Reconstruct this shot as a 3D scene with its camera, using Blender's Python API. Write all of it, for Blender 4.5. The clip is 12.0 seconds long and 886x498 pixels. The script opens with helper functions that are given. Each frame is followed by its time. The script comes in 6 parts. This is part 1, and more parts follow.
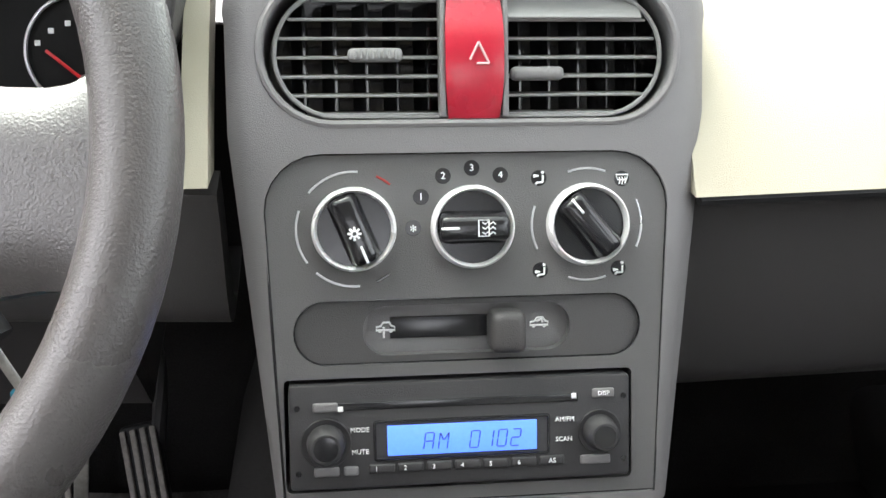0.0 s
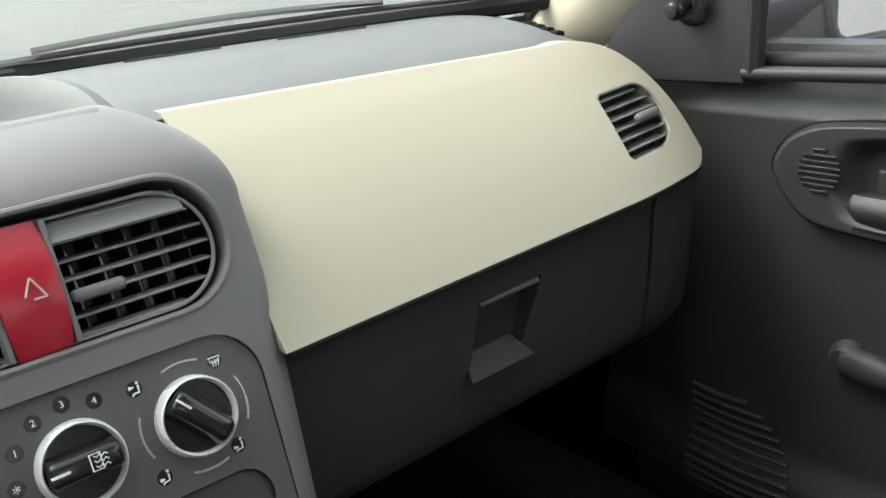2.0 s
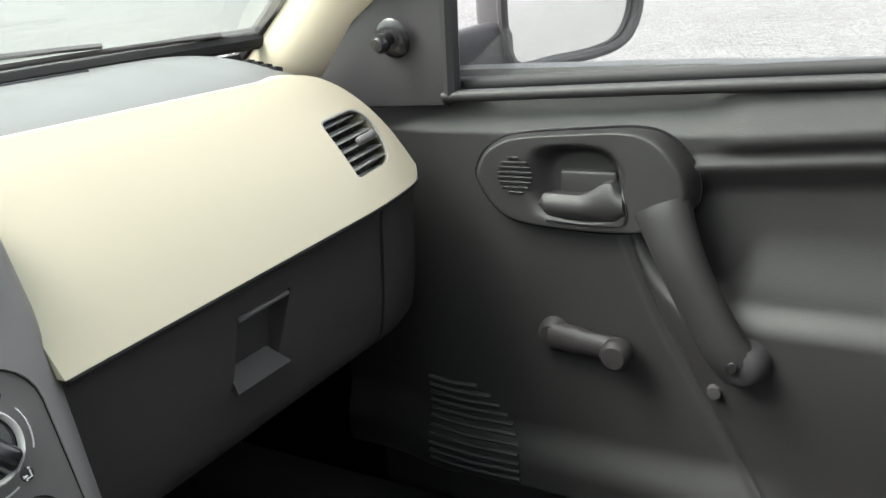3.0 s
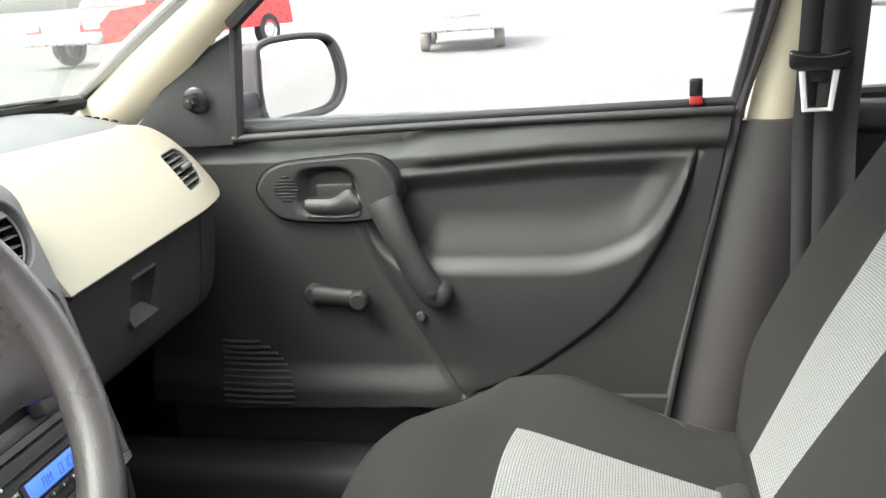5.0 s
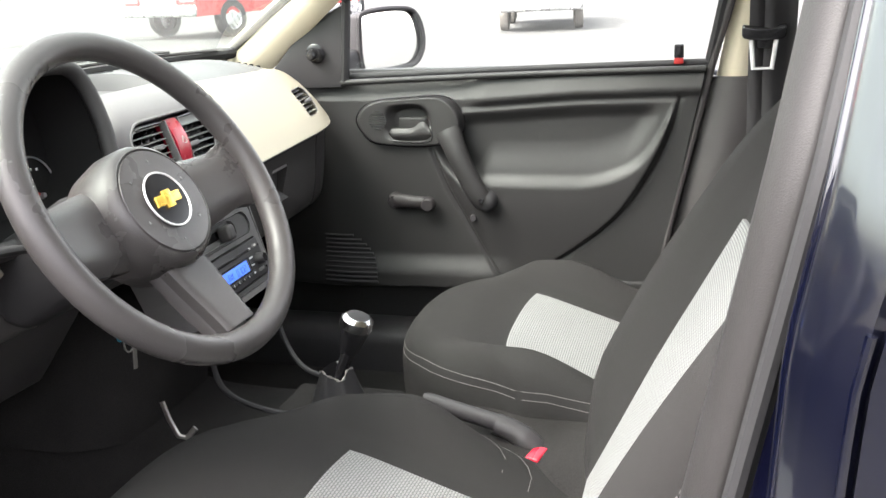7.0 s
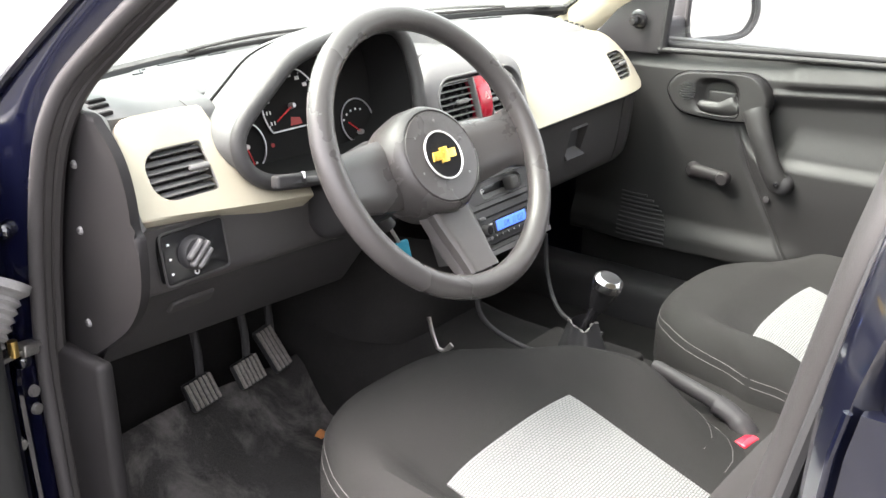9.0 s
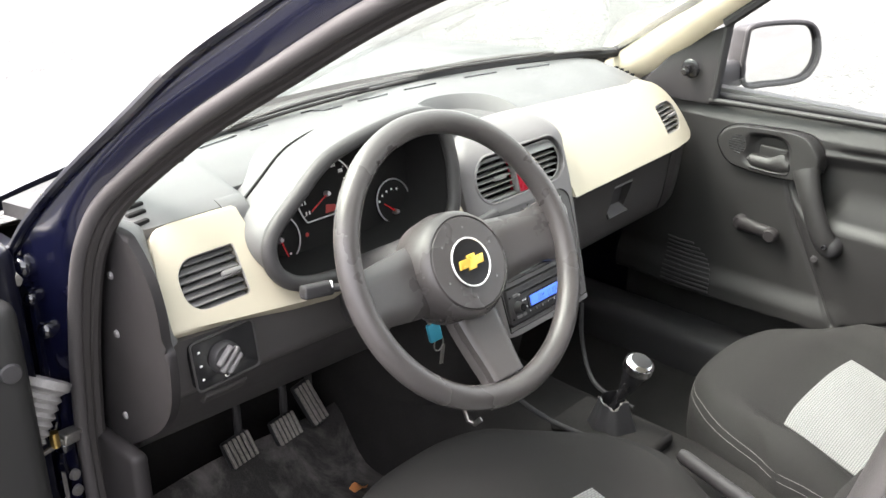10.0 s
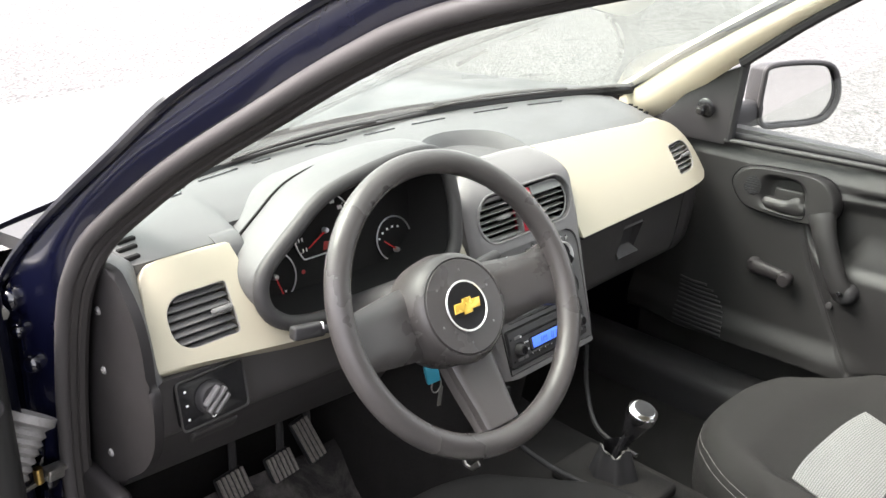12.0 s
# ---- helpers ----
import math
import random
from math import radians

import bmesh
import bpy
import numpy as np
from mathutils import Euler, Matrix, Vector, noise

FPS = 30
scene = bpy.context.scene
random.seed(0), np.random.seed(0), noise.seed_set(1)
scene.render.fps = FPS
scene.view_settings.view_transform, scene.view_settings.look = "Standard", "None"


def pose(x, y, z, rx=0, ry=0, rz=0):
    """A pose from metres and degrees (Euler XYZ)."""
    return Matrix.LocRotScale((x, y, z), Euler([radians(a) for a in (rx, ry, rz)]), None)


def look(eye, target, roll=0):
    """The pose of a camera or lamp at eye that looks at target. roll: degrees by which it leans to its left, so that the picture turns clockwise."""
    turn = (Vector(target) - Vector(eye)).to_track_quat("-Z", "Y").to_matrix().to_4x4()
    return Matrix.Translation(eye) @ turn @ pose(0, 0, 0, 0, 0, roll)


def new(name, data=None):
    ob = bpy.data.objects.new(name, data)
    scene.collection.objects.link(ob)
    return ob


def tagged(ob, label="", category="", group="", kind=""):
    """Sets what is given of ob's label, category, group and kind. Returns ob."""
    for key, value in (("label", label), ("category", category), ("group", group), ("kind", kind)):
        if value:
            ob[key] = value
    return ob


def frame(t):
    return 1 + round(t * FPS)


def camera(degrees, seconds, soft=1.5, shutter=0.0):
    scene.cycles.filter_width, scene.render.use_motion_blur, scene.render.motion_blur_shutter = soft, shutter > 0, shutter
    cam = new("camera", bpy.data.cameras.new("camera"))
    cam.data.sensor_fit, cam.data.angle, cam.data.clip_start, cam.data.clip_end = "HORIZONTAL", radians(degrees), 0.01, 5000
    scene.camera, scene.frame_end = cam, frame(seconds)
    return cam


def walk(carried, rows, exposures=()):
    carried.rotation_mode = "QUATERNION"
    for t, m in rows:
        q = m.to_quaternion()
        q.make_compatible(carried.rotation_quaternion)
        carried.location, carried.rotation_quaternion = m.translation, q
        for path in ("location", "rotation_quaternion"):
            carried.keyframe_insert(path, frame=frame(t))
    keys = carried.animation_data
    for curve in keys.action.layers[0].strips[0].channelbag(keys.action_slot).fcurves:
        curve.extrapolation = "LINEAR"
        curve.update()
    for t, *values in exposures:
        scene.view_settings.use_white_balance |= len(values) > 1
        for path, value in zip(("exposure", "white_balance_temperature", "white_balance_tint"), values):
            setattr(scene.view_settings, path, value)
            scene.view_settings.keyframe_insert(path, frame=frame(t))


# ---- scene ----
from mathutils.bvhtree import BVHTree

cam = camera(50.4, 12.0)
PATH = [
    (0, (-0.058, 0.285, 1.04), (0.157, 2.113, 0.259), 1.2),
    (0.5, (-0.063, 0.294, 1.066), (0.337, 2.124, 0.365), -0.2),
    (1, (-0.071, 0.303, 1.079), (0.605, 2.069, 0.426), -2.2),
    (1.5, (-0.077, 0.304, 1.086), (0.856, 1.953, 0.447), -3.4),
    (2, (-0.088, 0.295, 1.091), (1.053, 1.806, 0.446), -6.3),
    (2.5, (-0.117, 0.287, 1.098), (1.288, 1.549, 0.44), -5.8),
    (3, (-0.163, 0.265, 1.098), (1.406, 1.331, 0.465), -6.4),
    (3.5, (-0.237, 0.242, 1.083), (1.489, 1.065, 0.495), -7.4),
    (3.7, (-0.288, 0.258, 1.063), (1.504, 0.965, 0.526), -6.2),
    (5.3, (-0.753, 0.174, 1.154), (1.138, 0.539, 0.616), -3.7),
    (5.5, (-0.801, 0.154, 1.148), (1.095, 0.512, 0.622), -3.7),
    (6, (-0.938, 0.123, 1.18), (0.936, 0.539, 0.619), -4.2),
    (6.5, (-1.061, 0.093, 1.187), (0.788, 0.6, 0.616), -3.7),
    (7, (-1.159, 0.054, 1.158), (0.68, 0.593, 0.585), -2.9),
    (7.5, (-1.214, -0.016, 1.078), (0.492, 0.823, 0.457), -2.6),
    (7.7, (-1.227, -0.042, 1.056), (0.402, 0.918, 0.403), -2.5),
    (9.3, (-1.188, -0.115, 1.321), (0.226, 1.107, 0.609), -0.4),
    (9.5, (-1.17, -0.108, 1.373), (0.201, 1.157, 0.651), -0.9),
    (10, (-1.128, -0.111, 1.431), (0.214, 1.137, 0.63), 0.3),
    (10.5, (-1.096, -0.111, 1.444), (0.232, 1.164, 0.664), 1.4),
    (11, (-1.082, -0.111, 1.446), (0.236, 1.185, 0.681), 1.7),
    (11.5, (-1.078, -0.113, 1.44), (0.233, 1.191, 0.677), 1.3),
    (12, (-1.079, -0.114, 1.442), (0.24, 1.186, 0.688), 1.1),
]
EXPOSURE = [(0, 3.75, 6650, 12), (0.5, 3.32, 6550, 10.5), (1.0, 2.95, 6500, 9.5), (1.5, 2.62, 6500, 9), (2.0, 2.55, 6500, 9), (3.0, 2.9, 6550, 10), (3.5, 3.1, 6600, 10.5), (5.5, 3.24, 6650, 11), (6.5, 3.24, 6700, 12), (7.0, 3.34, 6700, 13), (7.5, 3.79, 6700, 14), (9.5, 3.69, 6750, 13), (10.0, 3.44, 6750, 13), (10.5, 3.29, 6750, 13), (12, 3.14, 6750, 13)]
walk(cam, [(t, look(eye, target, roll)) for t, eye, target, roll in PATH], EXPOSURE)

# ---- light and sky ----
world = bpy.data.worlds.new("sky")
scene.world = world
world.use_nodes = True
wn = world.node_tree.nodes
sky = wn.new("ShaderNodeTexSky")
sky.sky_type, sky.sun_disc = "NISHITA", False
sky.sun_elevation, sky.sun_rotation = radians(55), radians(-40)
sky.air_density, sky.dust_density = 1.0, 4.0
hsv = wn.new("ShaderNodeHueSaturation")
hsv.inputs["Saturation"].default_value = 0.25
world.node_tree.links.new(sky.outputs[0], hsv.inputs["Color"])
world.node_tree.links.new(hsv.outputs[0], wn["Background"].inputs["Color"])
wn["Background"].inputs["Strength"].default_value = 0.15
sun = new("sun", bpy.data.lights.new("sun", "SUN"))
sun.data.energy, sun.data.angle, sun.data.color = 0.6, radians(40), (1.0, 0.98, 0.95)
sun.matrix_world = look((-4.05, 4.82, 9), (0, 0, 0))


# ---- materials ----
def material(name, color, rough=0.5, metal=0.0, grain=0.0, size=400.0, vary=0.12, spec=0.5, coat=0.0, stretch=(1, 1, 1), wear=0.0):
    """A principled surface with variation at two scales, grain relief and worn gloss."""
    m = bpy.data.materials.new(name)
    m.use_nodes = True
    n, l = m.node_tree.nodes, m.node_tree.links
    b = n["Principled BSDF"]
    co = n.new("ShaderNodeTexCoord")
    mp = n.new("ShaderNodeMapping")
    mp.inputs["Scale"].default_value = stretch
    l.new(co.outputs["Object"], mp.inputs["Vector"])
    big, fine = n.new("ShaderNodeTexNoise"), n.new("ShaderNodeTexNoise")
    big.inputs["Scale"].default_value, big.inputs["Detail"].default_value = 9.0, 6.0
    fine.inputs["Scale"].default_value, fine.inputs["Detail"].default_value = size, 2.0
    l.new(mp.outputs[0], big.inputs["Vector"])
    l.new(mp.outputs[0], fine.inputs["Vector"])
    both = n.new("ShaderNodeMath")
    both.operation = "ADD"
    l.new(big.outputs["Fac"], both.inputs[0])
    l.new(fine.outputs["Fac"], both.inputs[1])
    tone = n.new("ShaderNodeMapRange")
    tone.inputs["From Min"].default_value, tone.inputs["From Max"].default_value = 0.6, 1.4
    tone.inputs["To Min"].default_value, tone.inputs["To Max"].default_value = 1 - vary, 1 + vary
    l.new(both.outputs[0], tone.inputs["Value"])
    mul = n.new("ShaderNodeVectorMath")
    mul.operation = "SCALE"
    mul.inputs[0].default_value = color
    l.new(tone.outputs[0], mul.inputs["Scale"])
    l.new(mul.outputs[0], b.inputs["Base Color"])
    gloss = n.new("ShaderNodeMapRange")
    gloss.inputs["From Min"].default_value, gloss.inputs["From Max"].default_value = 0.3, 0.7
    gloss.inputs["To Min"].default_value, gloss.inputs["To Max"].default_value = max(rough - 0.06 - wear, 0.02), min(rough + 0.06, 1)
    l.new(big.outputs["Fac"], gloss.inputs["Value"])
    l.new(gloss.outputs[0], b.inputs["Roughness"])
    b.inputs["Metallic"].default_value = metal
    b.inputs["Specular IOR Level"].default_value = spec
    b.inputs["Coat Weight"].default_value = coat
    b.inputs["Coat Roughness"].default_value = 0.06
    if grain:
        bump = n.new("ShaderNodeBump")
        bump.inputs["Strength"].default_value, bump.inputs["Distance"].default_value = grain, 0.0006
        l.new(fine.outputs["Fac"], bump.inputs["Height"])
        l.new(bump.outputs[0], b.inputs["Normal"])
    return m


def weave(name, color, dark):
    """Woven cloth: staggered rows of short raised threads over a darker ground."""
    m = material(name, color, 0.9, 0, 0, 900, 0.08, 0.2)
    n, l = m.node_tree.nodes, m.node_tree.links
    b = n["Principled BSDF"]
    uv = n.new("ShaderNodeUVMap")
    br = n.new("ShaderNodeTexBrick")
    br.offset, br.squash = 0.5, 1.0
    for key, value in (("Scale", 1.0), ("Mortar Size", 0.0009), ("Mortar Smooth", 0.6), ("Brick Width", 0.0075), ("Row Height", 0.0036)):
        br.inputs[key].default_value = value
    l.new(uv.outputs[0], br.inputs["Vector"])
    bump = n.new("ShaderNodeBump")
    bump.invert = True
    bump.inputs["Strength"].default_value, bump.inputs["Distance"].default_value = 0.9, 0.0008
    l.new(br.outputs["Fac"], bump.inputs["Height"])
    l.new(bump.outputs[0], b.inputs["Normal"])
    old = b.inputs["Base Color"].links[0].from_socket
    mix = n.new("ShaderNodeMixRGB")
    mix.inputs["Color2"].default_value = (*dark, 1)
    l.new(br.outputs["Fac"], mix.inputs["Fac"])
    l.new(old, mix.inputs["Color1"])
    l.new(mix.outputs[0], b.inputs["Base Color"])
    return m


def glow(name, color, strength):
    m = material(name, color, 0.3)
    b = m.node_tree.nodes["Principled BSDF"]
    b.inputs["Emission Color"].default_value = (*color, 1)
    b.inputs["Emission Strength"].default_value = strength
    return m


def glass(name, tint):
    """A thin pane: clear with a tint, and mirror gloss that grows at grazing angles."""
    m = bpy.data.materials.new(name)
    m.use_nodes = True
    n, l = m.node_tree.nodes, m.node_tree.links
    n.remove(n["Principled BSDF"])
    clear, shine, mix = n.new("ShaderNodeBsdfTransparent"), n.new("ShaderNodeBsdfGlossy"), n.new("ShaderNodeMixShader")
    edge, bend = n.new("ShaderNodeLayerWeight"), n.new("ShaderNodeMath")
    clear.inputs["Color"].default_value = (*tint, 1)
    shine.inputs["Roughness"].default_value = 0.02
    edge.inputs["Blend"].default_value = 0.5
    bend.operation = "POWER"
    bend.inputs[1].default_value = 4.5
    l.new(edge.outputs["Facing"], bend.inputs[0])
    lift = n.new("ShaderNodeMath")
    lift.operation = "MULTIPLY_ADD"
    lift.inputs[1].default_value, lift.inputs[2].default_value = 0.7, 0.05
    l.new(bend.outputs[0], lift.inputs[0])
    l.new(lift.outputs[0], mix.inputs[0])
    l.new(clear.outputs[0], mix.inputs[1])
    l.new(shine.outputs[0], mix.inputs[2])
    # a thin dusty veil, mixed in to imitate washed-out glare of the daylight
    dust, veil_mix = n.new("ShaderNodeBsdfTranslucent"), n.new("ShaderNodeMixShader")
    spots = n.new("ShaderNodeTexNoise")
    spots.inputs["Scale"].default_value, spots.inputs["Detail"].default_value = 14.0, 8.0
    amount = n.new("ShaderNodeMapRange")
    amount.inputs["To Min"].default_value, amount.inputs["To Max"].default_value = 0.015, 0.05
    l.new(spots.outputs["Fac"], amount.inputs["Value"])
    dust.inputs["Color"].default_value = (0.8, 0.82, 0.78, 1)
    l.new(amount.outputs[0], veil_mix.inputs[0])
    l.new(mix.outputs[0], veil_mix.inputs[1])
    l.new(dust.outputs[0], veil_mix.inputs[2])
    l.new(veil_mix.outputs[0], n["Material Output"].inputs["Surface"])
    return m


GREY = material("grey_plastic", (0.142, 0.137, 0.1365), 0.46, 0, 0.5, 1500, 0.06, 0.45)
DASH = material("dash_plastic", (0.085, 0.085, 0.0855), 0.5, 0, 0.5, 1300, 0.06, 0.45)
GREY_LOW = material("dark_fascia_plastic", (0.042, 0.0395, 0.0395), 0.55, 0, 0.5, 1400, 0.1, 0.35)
DIALBLACK = material("matt_black_plastic", (0.012, 0.0115, 0.0115), 0.8, 0, 0.2, 900, 0.1, 0.15)
# base darkened for the shade over the glove box; KNEEG keeps the lighter tone
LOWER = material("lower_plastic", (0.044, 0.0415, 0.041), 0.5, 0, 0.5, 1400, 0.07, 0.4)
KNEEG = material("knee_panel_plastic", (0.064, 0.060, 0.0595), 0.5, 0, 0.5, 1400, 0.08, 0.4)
# dusty on the pedal ribs; on the far car's tyres a painted haze
DUSTY_FADED = material("dusty_faded_rubber", (0.2, 0.185, 0.17), 0.85, 0, 0.5, 200, 0.35, 0.2)
DARK = material("dark_plastic", (0.03, 0.029, 0.03), 0.55, 0, 0.4, 1500, 0.08, 0.35)
RIMG = material("hood_rim_plastic", (0.036, 0.0345, 0.0345), 0.52, 0, 0.5, 1300, 0.07, 0.4)
ENDG = material("end_cover_plastic", (0.017, 0.0155, 0.016), 0.55, 0, 0.5, 1300, 0.1, 0.3)
TRIMG = material("pillar_strip_plastic", (0.019, 0.0178, 0.0175), 0.55, 0, 0.4, 900, 0.08, 0.4)
DOOR = material("door_plastic", (0.0180, 0.0180, 0.0175), 0.48, 0, 0.5, 1300, 0.09, 0.40)
WHEEL = material("wheel_plastic", (0.054, 0.0498, 0.0486), 0.36, 0, 0.6, 900, 0.10, 0.5, wear=0.1)
SLIDEG = material("slider_plastic", (0.058, 0.056, 0.0555), 0.45, 0, 0.5, 1500, 0.06, 0.4)
INSETG = material("inset_plastic", (0.092, 0.089, 0.0885), 0.5, 0, 0.5, 1500, 0.06, 0.4)
RING = material("bright_ring", (0.8, 0.8, 0.79), 0.25, 0.35, 0, 500, 0.03)
# paler than the vents: light caught on the blade edges is in this colour
SLAT_LIT = material("lit_slat_plastic", (0.20, 0.197, 0.193), 0.35, 0, 0.2, 900, 0.06, 0.5)
BLACK = material("black_gloss", (0.012, 0.012, 0.013), 0.18, 0, 0, 300, 0.05, 0.5)
CREAM = material("cream_plastic", (0.35, 0.323, 0.25), 0.5, 0, 0.4, 1600, 0.03, 0.4)
CREAM_L = material("cream_pillar", (0.55, 0.5, 0.375), 0.6, 0, 0.3, 900, 0.03, 0.3)
RUBBER = material("black_rubber", (0.02, 0.02, 0.021), 0.62, 0, 0.2, 600, 0.1, 0.35)
SEAL = material("grey_rubber", (0.05, 0.046, 0.046), 0.55, 0, 0.2, 600, 0.1, 0.4)
FABRIC = material("seat_fabric", (0.0205, 0.020, 0.0195), 0.92, 0, 0.8, 1800, 0.12, 0.15)
INSERT = weave("seat_insert", (0.225, 0.23, 0.225), (0.12, 0.122, 0.12))
CARPET = material("carpet", (0.021, 0.020, 0.0195), 0.95, 0, 1.0, 700, 0.5, 0.1)
THREAD = material("thread", (0.085, 0.082, 0.080), 0.8)
PAINT = material("blue_paint", (0.0013, 0.0017, 0.006), 0.35, 0.0, 0, 2500, 0.15, 0.2, 0.35)
GLOSS = material("polished_blue_paint", (0.0014, 0.0019, 0.007), 0.3, 0.0, 0, 2500, 0.15, 0.5, 1.0)
GLOSS.node_tree.nodes["Principled BSDF"].inputs["Coat IOR"].default_value = 1.8
EDGE = material("glossy_paint_edge", (0.0014, 0.0019, 0.007), 0.08, 0.0, 0, 2500, 0.1, 0.5, 1.0)
JAMB = material("jamb_paint", (0.0034, 0.004, 0.0145), 0.22, 0, 0, 2500, 0.15, 0.5, 1.0)
# seal rubber again, darkened to stand for the side away from light
SEAL_SHADE = material("shaded_seal_rubber", (0.026, 0.0235, 0.023), 0.6, 0, 0.2, 600, 0.1, 0.3)
CHROME = material("chrome", (0.75, 0.75, 0.76), 0.16, 1.0, 0, 80, 0.03)
STEEL = material("worn_steel", (0.3, 0.29, 0.27), 0.45, 0.9, 0.3, 300, 0.25)
SILVER = material("silver_plastic", (0.55, 0.55, 0.56), 0.28, 0.7, 0, 500, 0.03)
WHITE = material("white_print", (0.75, 0.75, 0.74), 0.5)
WORN = material("worn_print", (0.62, 0.42, 0.42), 0.5)
RED = material("red_plastic", (0.36, 0.012, 0.028), 0.3, 0, 0.1, 500, 0.05, 0.5)
REDMARK = material("red_mark", (0.30, 0.018, 0.016), 0.45)
GOLD = material("gold_badge", (0.85, 0.55, 0.1), 0.3, 0.6, 0, 200, 0.05)
LCD = glow("lcd", (0.06, 0.16, 0.9), 0.16)
LCDTXT = material("lcd_segments", (0.02, 0.03, 0.15), 0.5)
# slight glow added to brighten the needles, which have no lamp
NEEDLE = glow("needle", (0.45, 0.012, 0.015), 0.015)
TEAL = material("teal_plastic", (0.03, 0.28, 0.4), 0.4)
BOOTGREY = material("harness_rubber", (0.2, 0.193, 0.187), 0.6, 0, 0.3, 300, 0.15)
MIRROR = material("mirror", (0.85, 0.86, 0.86), 0.02, 1.0, 0, 30, 0.01)
PANE = glass("pane", (0.64, 0.72, 0.66))
PANE_S = glass("side_pane", (0.93, 0.96, 0.93))

CONCRETE = material("concrete", (0.3, 0.29, 0.28), 0.9, 0, 0.5, 60, 0.2, 0.2)
LEAF = material("dry_leaf", (0.4, 0.16, 0.05), 0.8)
BRASS = material("brass", (0.6, 0.42, 0.15), 0.35, 1.0)
REDPAINT = material("red_paint", (0.5, 0.02, 0.02), 0.3, 0, 0, 50, 0.05, 0.5, 0.6)
WHITEPAINT = material("white_paint", (0.78, 0.78, 0.76), 0.5, 0, 0, 20, 0.04)


def gravel():
    m = bpy.data.materials.new("gravel")
    m.use_nodes = True
    n, l = m.node_tree.nodes, m.node_tree.links
    b = n["Principled BSDF"]
    co = n.new("ShaderNodeTexCoord")
    stones, patch, mid = n.new("ShaderNodeTexVoronoi"), n.new("ShaderNodeTexNoise"), n.new("ShaderNodeTexNoise")
    stones.inputs["Scale"].default_value = 38.0
    patch.inputs["Scale"].default_value, patch.inputs["Detail"].default_value = 0.5, 6.0
    mid.inputs["Scale"].default_value, mid.inputs["Detail"].default_value = 5.0, 8.0
    for t in (stones, patch, mid):
        l.new(co.outputs["Object"], t.inputs["Vector"])
    ramp = n.new("ShaderNodeValToRGB")
    ramp.color_ramp.elements[0].position, ramp.color_ramp.elements[0].color = 0.3, (0.036, 0.0355, 0.034, 1)
    ramp.color_ramp.elements[1].position, ramp.color_ramp.elements[1].color = 0.7, (0.118, 0.115, 0.112, 1)
    mixf = n.new("ShaderNodeMath")
    mixf.operation = "MULTIPLY_ADD"
    mixf.inputs[1].default_value = 0.55
    l.new(stones.outputs["Color"], mixf.inputs[0])
    half = n.new("ShaderNodeMath")
    half.operation = "MULTIPLY"
    l.new(patch.outputs["Fac"], half.inputs[0])
    half.inputs[1].default_value = 0.3
    more = n.new("ShaderNodeMath")
    more.operation = "MULTIPLY_ADD"
    l.new(mid.outputs["Fac"], more.inputs[0])
    more.inputs[1].default_value = 0.3
    l.new(half.outputs[0], more.inputs[2])
    l.new(more.outputs[0], mixf.inputs[2])
    l.new(mixf.outputs[0], ramp.inputs["Fac"])
    l.new(ramp.outputs[0], b.inputs["Base Color"])
    b.inputs["Roughness"].default_value = 0.85
    bump = n.new("ShaderNodeBump")
    bump.inputs["Strength"].default_value, bump.inputs["Distance"].default_value = 0.8, 0.02
    l.new(stones.outputs["Distance"], bump.inputs["Height"])
    l.new(bump.outputs[0], b.inputs["Normal"])
    return m


def dusty_mat():
    """Black pile with pale dust trodden into it in smears."""
    m = material("dusty_mat", (0.04, 0.038, 0.037), 0.95, 0, 1.0, 500, 0.4, 0.1)
    n, l = m.node_tree.nodes, m.node_tree.links
    b = n["Principled BSDF"]
    old = b.inputs["Base Color"].links[0].from_socket
    co = n.new("ShaderNodeTexCoord")
    mp = n.new("ShaderNodeMapping")
    mp.inputs["Scale"].default_value = (1.0, 0.6, 1.0)
    smear = n.new("ShaderNodeTexNoise")
    smear.inputs["Scale"].default_value, smear.inputs["Detail"].default_value, smear.inputs["Distortion"].default_value = 9.0, 12.0, 0.5
    smear.inputs["Roughness"].default_value = 0.68
    l.new(co.outputs["Object"], mp.inputs["Vector"])
    l.new(mp.outputs[0], smear.inputs["Vector"])
    ramp = n.new("ShaderNodeMapRange")
    ramp.inputs["From Min"].default_value, ramp.inputs["From Max"].default_value, ramp.inputs["To Max"].default_value = 0.46, 0.74, 1.0
    l.new(smear.outputs["Fac"], ramp.inputs["Value"])
    mix = n.new("ShaderNodeMix")
    mix.data_type = "RGBA"
    l.new(ramp.outputs[0], mix.inputs[0])
    l.new(old, mix.inputs[6])
    mix.inputs[7].default_value = (0.17, 0.158, 0.15, 1)
    l.new(mix.outputs[2], b.inputs["Base Color"])
    return m


GRAVEL = gravel()
MAT = dusty_mat()


# ---- building tools ----
def thing(name, label, category, at, group="", kind=""):
    ob = new(name)
    ob.location = at
    ob.empty_display_size = 0.05
    return tagged(ob, label, category, group, kind)


